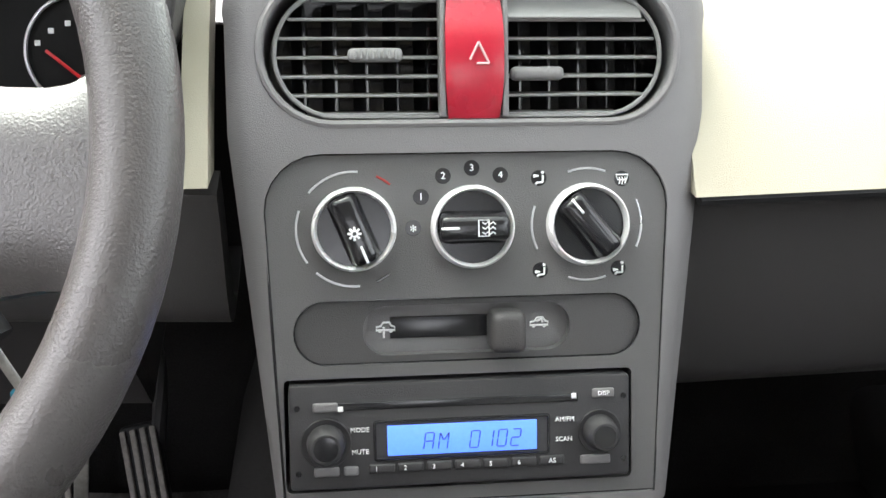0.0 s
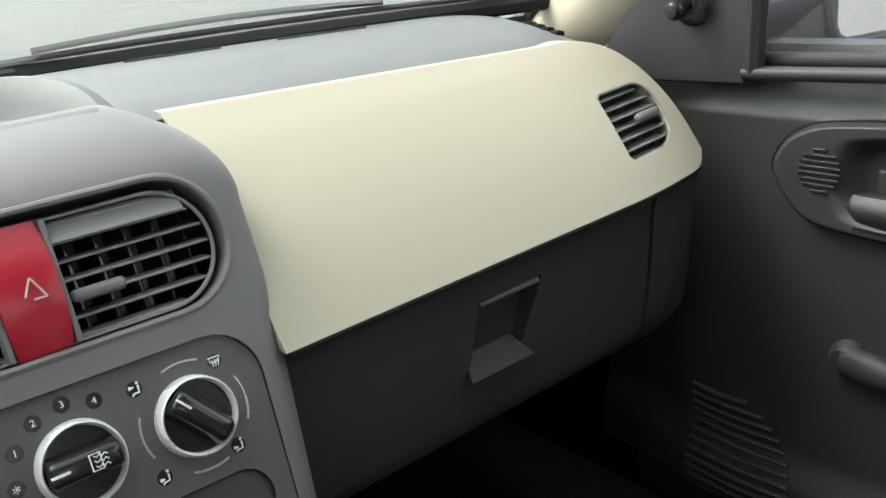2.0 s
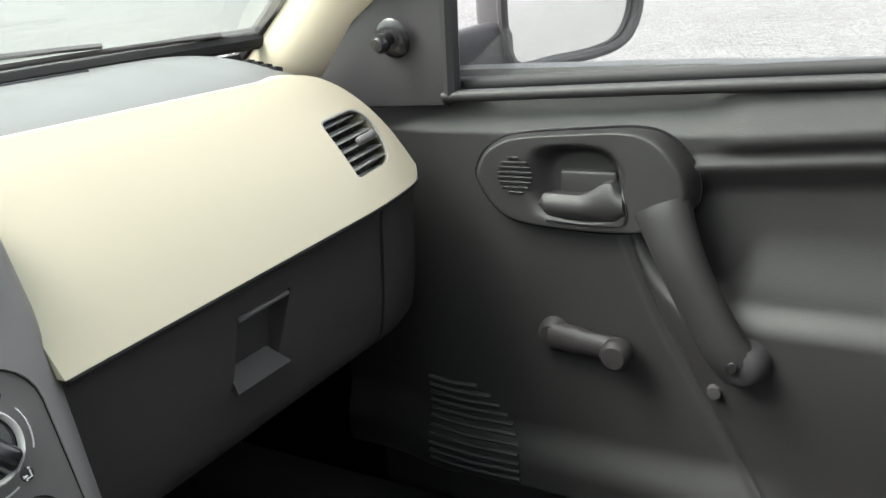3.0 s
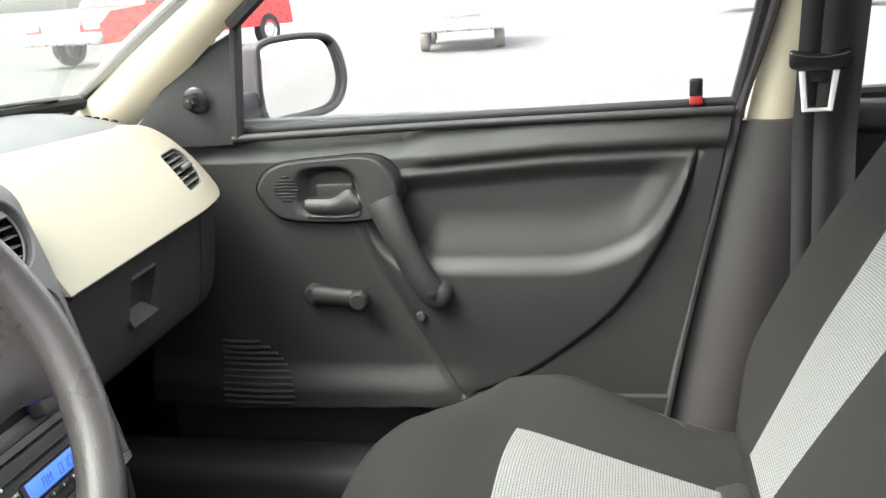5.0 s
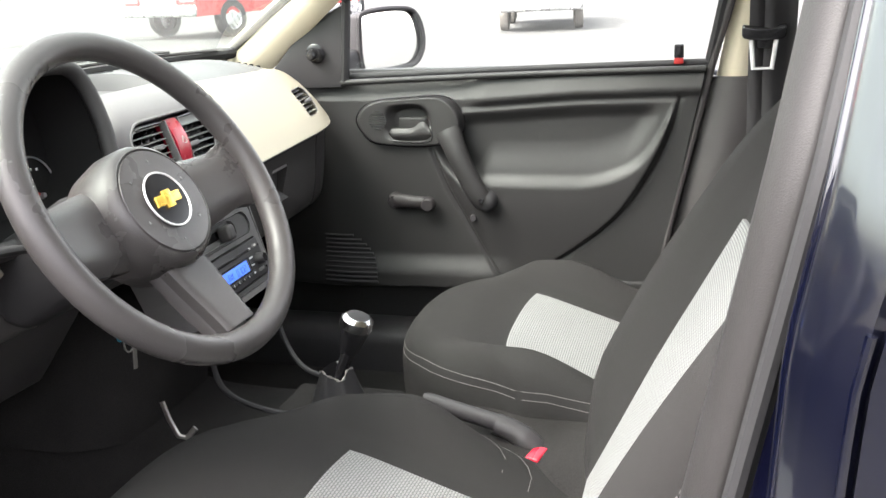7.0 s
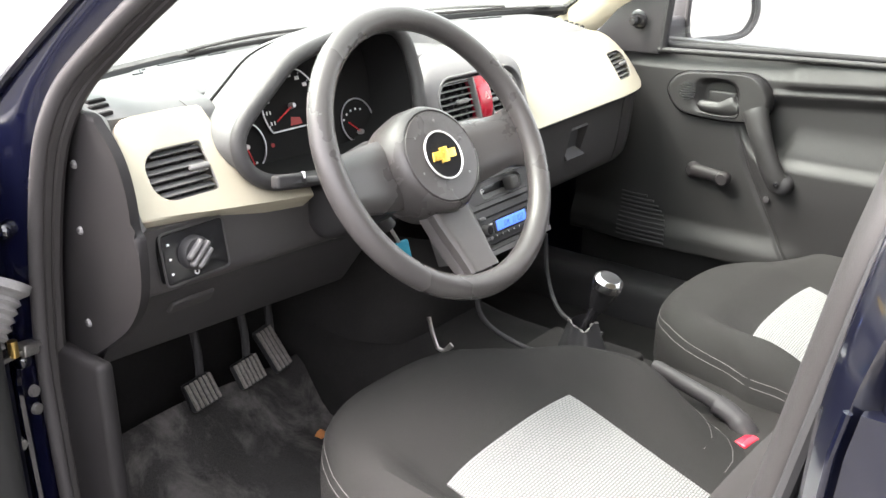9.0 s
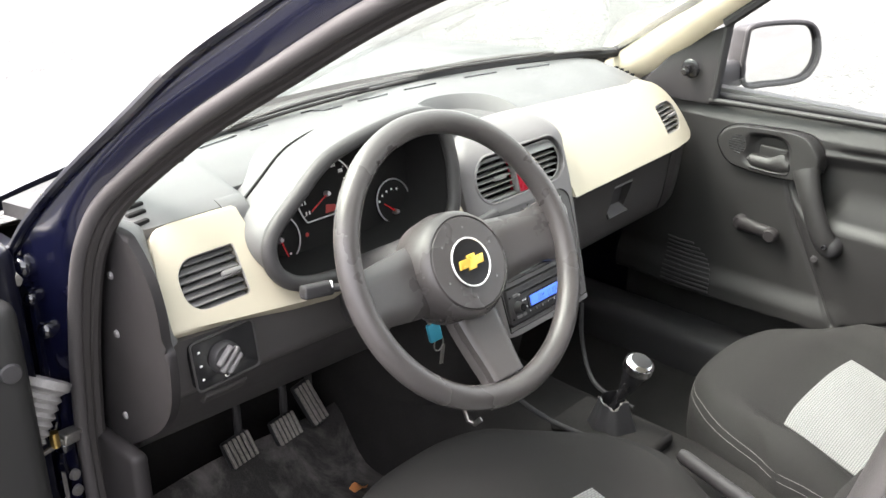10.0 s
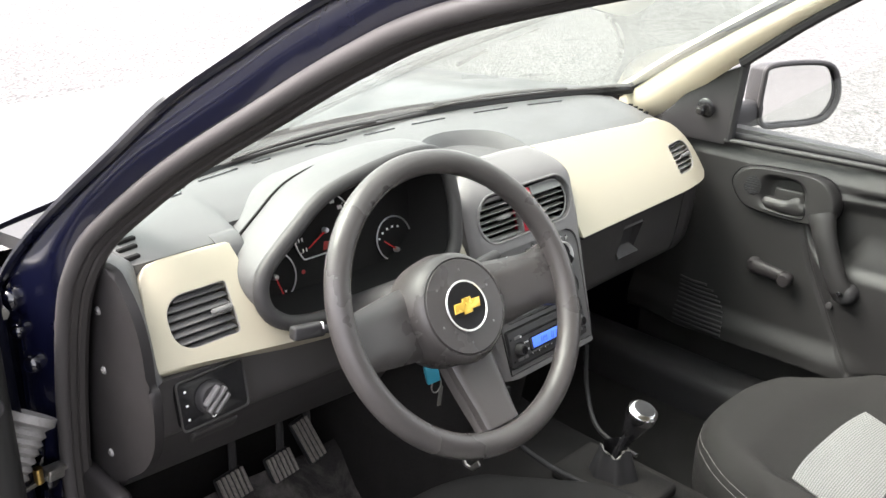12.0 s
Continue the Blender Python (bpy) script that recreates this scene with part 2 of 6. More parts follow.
def part(name, bm, mat, parent=None, label="", smooth=True, flat_angle=40):
    """One mesh object under a thing or under a part; the mesh is given in world places."""
    bmesh.ops.recalc_face_normals(bm, faces=bm.faces)
    me = bpy.data.meshes.new(name)
    if smooth:
        for fc in bm.faces:
            fc.smooth = True
        for e in bm.edges:
            if len(e.link_faces) == 2 and e.calc_face_angle(0) > radians(flat_angle):
                e.smooth = False
    bm.to_mesh(me)
    bm.free()
    me.materials.append(mat)
    ob = new(name, me)
    if parent is not None:
        ob.parent = parent
        if parent.type == "EMPTY":
            ob.matrix_parent_inverse = Matrix.Translation(parent.location).inverted()
    return tagged(ob, label)


def grid(f, nu, nv, thick=None, size=None):
    """A sheet f(u, v), u and v from 0 to 1; thick: a vector that gives it a back."""
    bm = bmesh.new()
    vs = [[bm.verts.new(f(i / nu, j / nv)) for j in range(nv + 1)] for i in range(nu + 1)]
    for i in range(nu):
        for j in range(nv):
            fc = bm.faces.new((vs[i][j], vs[i + 1][j], vs[i + 1][j + 1], vs[i][j + 1]))
            if size:
                layer = bm.loops.layers.uv.verify()
                for lp, (a, b) in zip(fc.loops, ((i, j), (i + 1, j), (i + 1, j + 1), (i, j + 1))):
                    lp[layer].uv = (a / nu * size[0], b / nv * size[1])
    if thick is not None:
        t = Vector(thick)
        bs = [[bm.verts.new(v.co + t) for v in row] for row in vs]
        for i in range(nu):
            for j in range(nv):
                bm.faces.new((bs[i][j], bs[i][j + 1], bs[i + 1][j + 1], bs[i + 1][j]))
        rim = [(i, 0) for i in range(nu)] + [(nu, j) for j in range(nv)] + [(i, nv) for i in range(nu, 0, -1)] + [(0, j) for j in range(nv, 0, -1)]
        for a, b in zip(rim, rim[1:] + rim[:1]):
            bm.faces.new((vs[a[0]][a[1]], bs[a[0]][a[1]], bs[b[0]][b[1]], vs[b[0]][b[1]]))
    return bm


def curve(pts, n=8, closed=False):
    """A smooth line through the points."""
    p = [Vector(q) for q in pts]
    out, m = [], len(p)
    for i in range(m if closed else m - 1):
        a, b, c, d = (p[(i + k) % m] if closed else p[min(max(i + k, 0), m - 1)] for k in (-1, 0, 1, 2))
        for k in range(n):
            t = k / n
            out.append(0.5 * (2 * b + (c - a) * t + (2 * a - 5 * b + 4 * c - d) * t * t + (3 * b - a - 3 * c + d) * t**3))
    return out if closed else out + [p[-1]]


def tube(pts, r, seg=10, closed=False, up=(0, 0, 1), flat=1.0, bm=None):
    """A swept tube; r: a radius or one for each point; flat: its thickness along up beside its width."""
    bm = bm or bmesh.new()
    pts = [Vector(p) for p in pts]
    n, rings = len(pts), []
    for i, p in enumerate(pts):
        a, b = (pts[(i - 1) % n], pts[(i + 1) % n]) if closed else (pts[max(i - 1, 0)], pts[min(i + 1, n - 1)])
        t = (b - a).normalized()
        side = t.cross(Vector(up)).normalized()
        top = side.cross(t)
        rr = r[i] if isinstance(r, (list, tuple)) else r
        rings.append([bm.verts.new(p + rr * (math.cos(w) * side + flat * math.sin(w) * top)) for w in (2 * math.pi * k / seg for k in range(seg))])
    for i in range(n if closed else n - 1):
        a, b = rings[i], rings[(i + 1) % n]
        for k in range(seg):
            bm.faces.new((a[k], a[(k + 1) % seg], b[(k + 1) % seg], b[k]))
    if not closed:
        bm.faces.new(rings[0][::-1])
        bm.faces.new(rings[-1])
    return bm


def rbox(m, half, r, n=3, deform=None, bm=None):
    """A box with rounded edges at the pose m. n: steps along each side; deform moves local points."""
    bm = bm or bmesh.new()
    made = {}
    hx, hy, hz = half
    r = min(r, hx, hy, hz)
    k = 3
    lines = []
    for h in half:
        a = max(h - r, 0)
        line = [-a - r * math.cos(math.pi / 2 * i / k) for i in range(k)] + [(-a + 2 * a * i / n) for i in range(n + 1)] + [a + r * math.sin(math.pi / 2 * (i + 1) / k) for i in range(k)]
        lines.append(line)

    def vert(p):
        q = Vector([min(max(c, -(h - r)), h - r) for c, h in zip(p, half)])
        d = Vector(p) - q
        if d.length > 1e-9:
            big = max(abs(c) for c in d)
            d = d.normalized() * min(big, r) if r > 0 else d * 0
            p = q + d
        key = tuple(round(c, 6) for c in p)
        if key not in made:
            w = Vector(p)
            if deform:
                w = deform(w)
            made[key] = bm.verts.new(m @ w)
        return made[key]

    for ax in range(3):
        b, c = [i for i in range(3) if i != ax]
        for sgn in (-1, 1):
            for i in range(len(lines[b]) - 1):
                for j in range(len(lines[c]) - 1):
                    quad = []
                    for di, dj in ((0, 0), (1, 0), (1, 1), (0, 1)):
                        p = [0, 0, 0]
                        p[ax], p[b], p[c] = sgn * half[ax], lines[b][i + di], lines[c][j + dj]
                        quad.append(vert(p))
                    if len(set(quad)) >= 3:
                        uniq = list(dict.fromkeys(quad))
                        if bm.faces.get(uniq) is None:
                            bm.faces.new(uniq)
    return bm


def prism(outline, m, depth, bevel=0.0, bm=None, seg=2):
    """A flat outline (u, v) at the pose m, drawn out along its w by depth; bevel rounds the front rim."""
    bm = bm or bmesh.new()
    back = [bm.verts.new(m @ Vector((u, v, 0))) for u, v in outline]
    front = [bm.verts.new(m @ Vector((u, v, depth))) for u, v in outline]
    n = len(outline)
    top = bm.faces.new(front)
    bm.faces.new(back[::-1])
    for i in range(n):
        bm.faces.new((back[i], back[(i + 1) % n], front[(i + 1) % n], front[i]))
    if bevel:
        bmesh.ops.bevel(bm, geom=list(top.edges), offset=bevel, segments=seg, profile=0.5, affect="EDGES", clamp_overlap=True)
    return bm


def lathe(profile, m, seg=32, bm=None):
    """A profile of (radius, height) turned about the w of the pose m."""
    bm = bm or bmesh.new()
    rings = []
    for r, h in profile:
        if r < 1e-6:
            rings.append([bm.verts.new(m @ Vector((0, 0, h)))])
        else:
            rings.append([bm.verts.new(m @ Vector((r * math.cos(a), r * math.sin(a), h))) for a in (2 * math.pi * k / seg for k in range(seg))])
    for a, b in zip(rings, rings[1:]):
        for k in range(seg):
            q = [a[k % len(a)], a[(k + 1) % len(a)], b[(k + 1) % len(b)], b[k % len(b)]]
            q = list(dict.fromkeys(q))
            if len(q) >= 3:
                bm.faces.new(q)
    return bm


def stadium(cu, cv, hw, hh, r, n=8):
    """A rounded rectangle."""
    out = []
    for sx, sy, a0 in ((1, 1, 0), (-1, 1, 90), (-1, -1, 180), (1, -1, 270)):
        for k in range(n + 1):
            a = radians(a0 + 90 * k / n)
            out.append((cu + sx * (hw - r) + r * math.cos(a), cv + sy * (hh - r) + r * math.sin(a)))
    return out


def cut(ob, *cutters):
    """Takes the closed meshes of the cutters out of ob, for good."""
    for bm in cutters:
        bmesh.ops.recalc_face_normals(bm, faces=bm.faces)
        me = bpy.data.meshes.new("cutter")
        bm.to_mesh(me)
        bm.free()
        tool = new("cutter", me)
        mod = ob.modifiers.new("cut", "BOOLEAN")
        mod.operation, mod.object, mod.solver = "DIFFERENCE", tool, "EXACT"
        dg = bpy.context.evaluated_depsgraph_get()
        made = bpy.data.meshes.new_from_object(ob.evaluated_get(dg))
        ob.modifiers.clear()
        old = ob.data
        ob.data = made
        bpy.data.objects.remove(tool)
        bpy.data.meshes.remove(old)
        bpy.data.meshes.remove(me)
    ob.data.set_sharp_from_angle(angle=radians(35))
    return ob


def frame_at(o, u, v):
    """A pose with its origin at o, its u and v along the given ways and w out of the face."""
    u = Vector(u).normalized()
    w = u.cross(Vector(v)).normalized()
    v = w.cross(u)
    return Matrix.Translation(o) @ Matrix((u, v, w)).transposed().to_4x4()


def shift(m, u=0.0, v=0.0, w=0.0):
    return m @ Matrix.Translation((u, v, w))


def smooth01(t):
    t = min(max(t, 0.0), 1.0)
    return t * t * (3 - 2 * t)


def text_part(words, m, size, mat, parent, label="", name="lettering", depth=0.0004):
    """Flat lettering in the built-in font, turned into a mesh, centred at the pose m."""
    cu = bpy.data.curves.new(name, "FONT")
    cu.body, cu.size, cu.align_x, cu.align_y, cu.extrude, cu.resolution_u = words, size, "CENTER", "CENTER", depth, 2
    ob = bpy.data.objects.new(name, cu)
    scene.collection.objects.link(ob)
    me = bpy.data.meshes.new_from_object(ob.evaluated_get(bpy.context.evaluated_depsgraph_get()))
    bpy.data.objects.remove(ob)
    bm = bmesh.new()
    bm.from_mesh(me)
    bmesh.ops.transform(bm, matrix=m, verts=bm.verts)
    bpy.data.meshes.remove(me)
    return part(name, bm, mat, parent, label, smooth=False)

# ---- the ground and the car's shell ----
bm = grid(lambda u, v: Vector(((u - 0.5) * 2400, (v - 0.5) * 2400, 0)), 2, 2)
ground = part("ground", bm, GRAVEL, None, smooth=False)
tagged(ground, "pale grey crushed gravel yard, scattered with small stones", "ground", "", "structure")


def arc_x(z):
    """Half the cabin's width at a height: the sides lean in above the sill."""
    return 0.69 - max(z - 0.95, 0) * 0.36


body = thing("car_shell", "dark blue painted car body with black rubber door seals", "car body", (0, 0, 0.3), "", "structure")
# floor pan, tunnel, firewall
part("floor_pan", rbox(pose(0, 0.1, 0.33), (0.68, 1.3, 0.02), 0.01), CARPET, body, "black carpet, worn in the footwell")


def tunnel(u, v):
    y = -0.6 + 1.9 * v
    a = (u - 0.5) * math.pi
    h = 0.2 if y < 0.75 else 0.2 + 0.1 * smooth01((y - 0.75) / 0.4)
    w = 0.16
    return Vector((w * math.copysign(abs(math.sin(a)) ** 0.7, math.sin(a)), y, 0.34 + h * abs(math.cos(a)) ** 0.6))


part("tunnel", grid(tunnel, 24, 30), CARPET, body)
part("firewall", grid(lambda u, v: Vector((-0.68 + 1.36 * u, 1.22 + 0.12 * v - 0.25 * smooth01(0.35 - v), 0.34 + 0.52 * v)), 8, 16, (0, 0.02, 0)), CARPET, body)
# right side below the sill, behind the door panel
part("side_panel", rbox(pose(0.70, 0.1, 0.62), (0.02, 1.35, 0.33), 0.01), PAINT, body)
part("side_sill", rbox(pose(0.615, 0.1, 0.37), (0.06, 1.2, 0.07), 0.03), DARK, body)
# roof and headliner
part("roof", grid(lambda u, v: Vector(((u - 0.5) * 1.12, -1.2 + 1.53 * v, 1.41 - (0.05 if u > 0.5 else 0.008) * (2 * u - 1) ** 2 + 0.02 * math.sin(math.pi * v))), 12, 12, (0, 0, 0.03)), CREAM_L, body, "cream headlining under the blue roof")
# rear bulkhead with an opening above it for the back window
part("rear_wall", rbox(pose(0, -1.3, 0.66), (0.68, 0.03, 0.34), 0.01), DARK, body)
for s in (1, -1):
    for y0, y1 in ((-1.28, -1.02),):
        part("rear_pillar", grid(lambda u, v: Vector((s * arc_x(0.95 + 0.43 * v), y0 + (y1 - y0) * u + 0.1 * v, 0.95 + 0.43 * v)), 4, 6, (-s * 0.05, 0, 0)), CREAM_L, body)
    part("roof_rail", tube(curve([(s * 0.55, 0.1 if s > 0 else -0.06, 1.36), (s * 0.55, -0.2, 1.365), (s * 0.55, -0.6, 1.36), (s * 0.56, -1.2, 1.33)]), 0.035, 8), SEAL, body)

# ---- dashboard ----
dash = thing("dashboard", "grey moulded dashboard with cream trim panels", "dashboard", (0, 0.9, 0.7))


def cream_y(z):
    """The slope of the dashboard's face between its lower lip and its top edge."""
    t = (z - 0.868) / 0.132
    return 0.757 + 0.112 * t - 0.008 * math.sin(math.pi * min(max(t, 0), 1)) + 0.012 * max(t - 0.85, 0) * 2


def base_y(x):
    """The windscreen's foot."""
    return 1.15 - 0.38 * x * x


def top_edge(x):
    """The line where the dashboard's top meets its face."""
    z = 1.0 + 0.008 * smooth01((-x - 0.60) / 0.05) - 0.030 * max(x - 0.13, 0)
    if x > 0.47:
        z = 0.900 + 0.090 * (1 - min((x - 0.47) / 0.098, 1.0) ** 2.6) ** (1 / 2.2)
    return Vector((x, cream_y(z), z))


def dash_top(u, v):
    x = min(-0.655 + 1.25 * u, 0.567)
    a = top_edge(x)
    b = Vector((x, base_y(x) + 0.02, 1.006))
    bay = smooth01((x + 0.458) / 0.012) * smooth01((-0.150 - x) / 0.012)
    a.y += 0.05 * bay + 0.022 * (max(x - 0.44, 0) / 0.14) ** 2 + 0.012 * smooth01((x - 0.45) / 0.04)
    p = a.lerp(b, v)
    p.y -= 0.007 * (1 - v) ** 8
    p.z += 0.012 * math.sin(math.pi * v) * (1 - 0.5 * smooth01((x - 0.45) / 0.15)) + 0.004 * smooth01(v * 12) - 0.004
    return p


part("dash_top", grid(dash_top, 120, 14, (0, 0.0, -0.02)), DASH, dash, "grey grained dashboard top")


def cream_face(x, v, lift=0.0):
    """The passenger-side trim: x across, v from its lower to its top edge."""
    zb = 0.867 + 0.024 * (x - 0.13) + 0.022 * max((x - 0.54) / 0.04, 0) ** 2.5
    zt = 1.0 - 0.030 * max(x - 0.13, 0)
    if x > 0.47:
        k = min((x - 0.47) / 0.100, 1.0)
        zt = 0.908 + 0.082 * (1 - k**2.6) ** (1 / 2.2)
    z = zb + (zt - zb) * v
    y = cream_y(z) - 0.004 + 0.02 * max(x - 0.44, 0) / 0.14 * max(x - 0.44, 0) / 0.14
    return Vector((x, y - lift, z))


cream = part("trim_panel", grid(lambda u, v: cream_face(0.136 + 0.434 * math.sin(u * math.pi / 2), v), 40, 16, (0, 0.035, 0.0)), CREAM, dash, "cream grained trim panel above the glove box")

part("trim_panel", grid(lambda u, v: Vector((-0.140 + 0.014 * u, cream_y(0.876 + 0.124 * v) - 0.006, 0.876 + 0.124 * v)), 4, 12, (0, 0.03, 0)), CREAM, dash, "cream strip between cluster hood and console")
# black tube draws the shadow line in the gap below the trim
part("trim_shadow_line", tube([cream_face(0.140 + 0.417 * k / 24, 0.0) + Vector((0, 0.006, -0.003)) for k in range(25)], 0.0042, 6), RUBBER, dash, "dark tube drawn as the shadow in the joint under the cream trim")
# air vent in the passenger-side end of the trim
vr = frame_at((0.509, cream_y(0.926) + 0.002, 0.926), (1, 0.12, 0.03), (0.0, 0.72, 1))


def vent_outline(hw, hh, r, s, n=7):
    """A vent mouth: square inner corners and a round outer end; s: 1 with the round end to the right."""
    out = []
    for sx, sy, a0, rr in ((1, 1, 0, r), (-1, 1, 90, 0.006), (-1, -1, 180, 0.006), (1, -1, 270, r)):
        for k in range(n + 1):
            a = radians(a0 + 90 * k / n)
            out.append((sx * (hw - rr) + rr * math.cos(a), sy * (hh - rr) + rr * math.sin(a)))
    return [(s * u, v) for u, v in out]


def half_width(outline, v):
    """The span of a convex outline at the height v."""
    us = []
    for (a, b), (c, d) in zip(outline, outline[1:] + outline[:1]):
        if (b - v) * (d - v) <= 0 and abs(b - d) > 1e-9:
            us.append(a + (c - a) * (v - b) / (d - b))
    return min(us), max(us)


def air_vent(owner, m, outline, slats, name, label, tab=0.0, tilt=18, vanes=5, tab_row=None, slat_mat=None, back=None):
    """A vent: dark well, upright vanes behind, blades in front and a sliding tab on one blade."""
    hh = max(v for u, v in outline)
    hw = max(u for u, v in outline)
    vent = part(name, prism([(u * 1.0, v * 1.0) for u, v in outline], shift(m, 0, 0, -0.034), 0.002), back or BLACK, owner, label)
    wall = bmesh.new()
    lo = [wall.verts.new(m @ Vector((u, v, -0.033))) for u, v in outline]
    hi = [wall.verts.new(m @ Vector((u, v, -0.001))) for u, v in outline]
    n = len(outline)
    for i in range(n):
        wall.faces.new((lo[i], lo[(i + 1) % n], hi[(i + 1) % n], hi[i]))
    part("well", wall, back or BLACK, vent)
    part("frame", tube([m @ Vector((u, v, -0.002)) for u, v in outline], 0.0013, 6, True, m.col[2].to_3d()), SLAT_LIT, vent)
    for k in range(vanes):
        u = -hw + 2 * hw * (k + 0.7) / (vanes + 0.4)
        part("vane", rbox(shift(m, u, 0, -0.024) @ pose(0, 0, 0, 0, 25, 0), (0.0012, hh * 0.9, 0.008), 0.0006, 1), back or BLACK, vent)
    for k in range(slats):
        v = hh - 2 * hh * (k + 0.3) / (slats - 0.4)
        a, b = half_width(outline, v)
        part("slat", rbox(shift(m, (a + b) / 2, v, -0.010) @ pose(0, 0, 0, tilt), ((b - a) / 2 - 0.001, 0.0008, 0.0062), 0.0006, 1), slat_mat or SLAT_LIT, vent)
        if k == (slats // 2 if tab_row is None else tab_row):
            part("tab", rbox(shift(m, tab, v, 0.000), (0.0145, 0.0036, 0.004), 0.003, 2), SLAT_LIT if hw > 0.045 else GREY, vent)
            for q in range(8):
                part("tab_rib", rbox(shift(m, tab - 0.0105 + 0.003 * q, v, 0.0038), (0.0006, 0.0026, 0.0008), 0.0003, 1), SLAT_LIT, vent) if hw > 0.045 else None
    return vent


VR = [(u + 0.16 * v, v) for u, v in vent_outline(0.036, 0.031, 0.026, 1)]
cut(cream, prism(VR, shift(vr, 0, 0, -0.06), 0.12))
air_vent(dash, vr, VR, 7, "air_vent", "dark grey side air vent in cream trim", 0.012, 30, 4, 3, None, LOWER)

# lower dashboard: glove box on the passenger side
SPINE = [(0.775, 0.862), (0.785, 0.845), (0.79, 0.80), (0.797, 0.75), (0.81, 0.715), (0.85, 0.695), (0.95, 0.68), (1.2, 0.66)]


KNEE = [(0.775, 0.882), (0.781, 0.86), (0.788, 0.815), (0.797, 0.794), (0.815, 0.787), (0.83, 0.79), (0.86, 0.80)]
FASCIA = [(0.812, 0.80), (0.816, 0.783), (0.835, 0.757), (0.865, 0.718), (0.895, 0.68), (0.905, 0.675), (0.93, 0.684), (1.0, 0.71)]


def lower_face(x0, x1, skew=0.024, spine=SPINE):
    line = curve([(0, y, z) for y, z in spine], 4)

    def f(u, v):
        x = x0 + (x1 - x0) * u
        p = line[min(int(v * (len(line) - 1) + 0.5), len(line) - 1)]
        end = smooth01((x - 0.53) / 0.06)
        return Vector((x, p.y + 0.012 * end, p.z + skew * (x - 0.13)))
    return f


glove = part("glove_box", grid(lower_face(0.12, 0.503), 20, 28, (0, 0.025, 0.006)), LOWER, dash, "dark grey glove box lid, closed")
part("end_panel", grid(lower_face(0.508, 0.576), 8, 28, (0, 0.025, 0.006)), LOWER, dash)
lm = frame_at((0.333, 0.790, 0.808), (1, 0, 0.02), (0, 0.1, 1))
cut(glove, prism([(-0.021, 0.024), (-0.033, -0.026), (0.020, -0.026), (0.043, 0.024)], shift(lm, 0, 0, -0.05), 0.09))
latch = part("latch", prism([(-0.021, 0.024), (-0.033, -0.026), (0.020, -0.026), (0.043, 0.024)], shift(lm, 0, 0, -0.02), 0.004), DARK, glove, "recessed latch of the glove box")
part("latch_lip", tube([lm @ Vector((-0.018, 0.0195, 0.0)), lm @ Vector((0.040, 0.0205, 0.002))], 0.0026, 8), GREY, latch)
part("latch_scoop", grid(lambda u, v: lm @ Vector(((-0.039 + 0.063 * u) * (1 - v) + (-0.030 + 0.046 * u) * v, -0.0345 + 0.0165 * v, 0.003 - 0.016 * v)), 6, 4, (0, 0.004, -0.003)), LOWER, latch, "sloping finger scoop under the latch")
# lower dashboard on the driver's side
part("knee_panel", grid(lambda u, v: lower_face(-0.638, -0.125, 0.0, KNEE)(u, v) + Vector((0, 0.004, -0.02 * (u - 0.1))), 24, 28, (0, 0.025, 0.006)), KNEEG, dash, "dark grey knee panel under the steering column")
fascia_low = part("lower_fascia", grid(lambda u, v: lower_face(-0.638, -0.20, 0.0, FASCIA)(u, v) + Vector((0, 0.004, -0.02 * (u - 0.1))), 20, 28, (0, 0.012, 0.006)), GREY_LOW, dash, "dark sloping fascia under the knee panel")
pull = frame_at((-0.535, 0.842, 0.752), (1, 0, -0.02), (0, -0.6, 0.8))
part("pull", rbox(pull, (0.034, 0.012, 0.006), 0.005, 2), LOWER, fascia_low, "small moulded pull")
for x, y, z in ((-0.318, 0.792, 0.79), (-0.262, 0.788, 0.826), (-0.545, 0.898, 0.686)):
    part("screw", lathe([(0, 0.003), (0.003, 0.0025), (0.0045, 0.0), (0.0045, -0.004)], frame_at((x, y, z), (1, 0, 0), (0, 0.2, 1)), 14), STEEL, dash)

# driver's side cream trim with its vent
lt = frame_at((-0.56, cream_y(0.93) + 0.002, 0.93), (1, 0, 0.0), (0, 0.85, 1))
trim_line = [(p.x, p.y) for p in curve([(-0.0767, -0.044, 0), (-0.0692, -0.006, 0), (-0.0598, 0.041, 0), (-0.0535, 0.0686, 0), (-0.040, 0.083, 0), (-0.0206, 0.0875, 0), (0.075, 0.0868, 0)], 3)] + [(p.x, p.y) for p in curve([(0.080, 0.083, 0), (0.0825, 0.0064, 0), (0.0865, -0.0231, 0), (0.1018, -0.0397, 0), (0.15, -0.05, 0), (0.175, -0.053, 0)], 3)] + [(0.172, -0.073), (0.1054, -0.0654), (0.0117, -0.0531)]
ltrim = part("trim_panel", prism(trim_line, shift(lt, 0, 0, -0.03), 0.032, 0.004, None, 3), CREAM, dash, "cream grained trim panel round the driver's side vent")
vl = shift(lt, 0.003, 0.005, 0.002)
VL = [(u + 0.12 * v, v) for u, v in vent_outline(0.044, 0.0345, 0.028, -1)]
cut(ltrim, prism(VL, shift(vl, 0, 0, -0.06), 0.12))
air_vent(dash, vl, VL, 7, "air_vent", "dark grey round-ended air vent in cream trim", 0.028, 50, 4, 3, INSETG, LOWER)

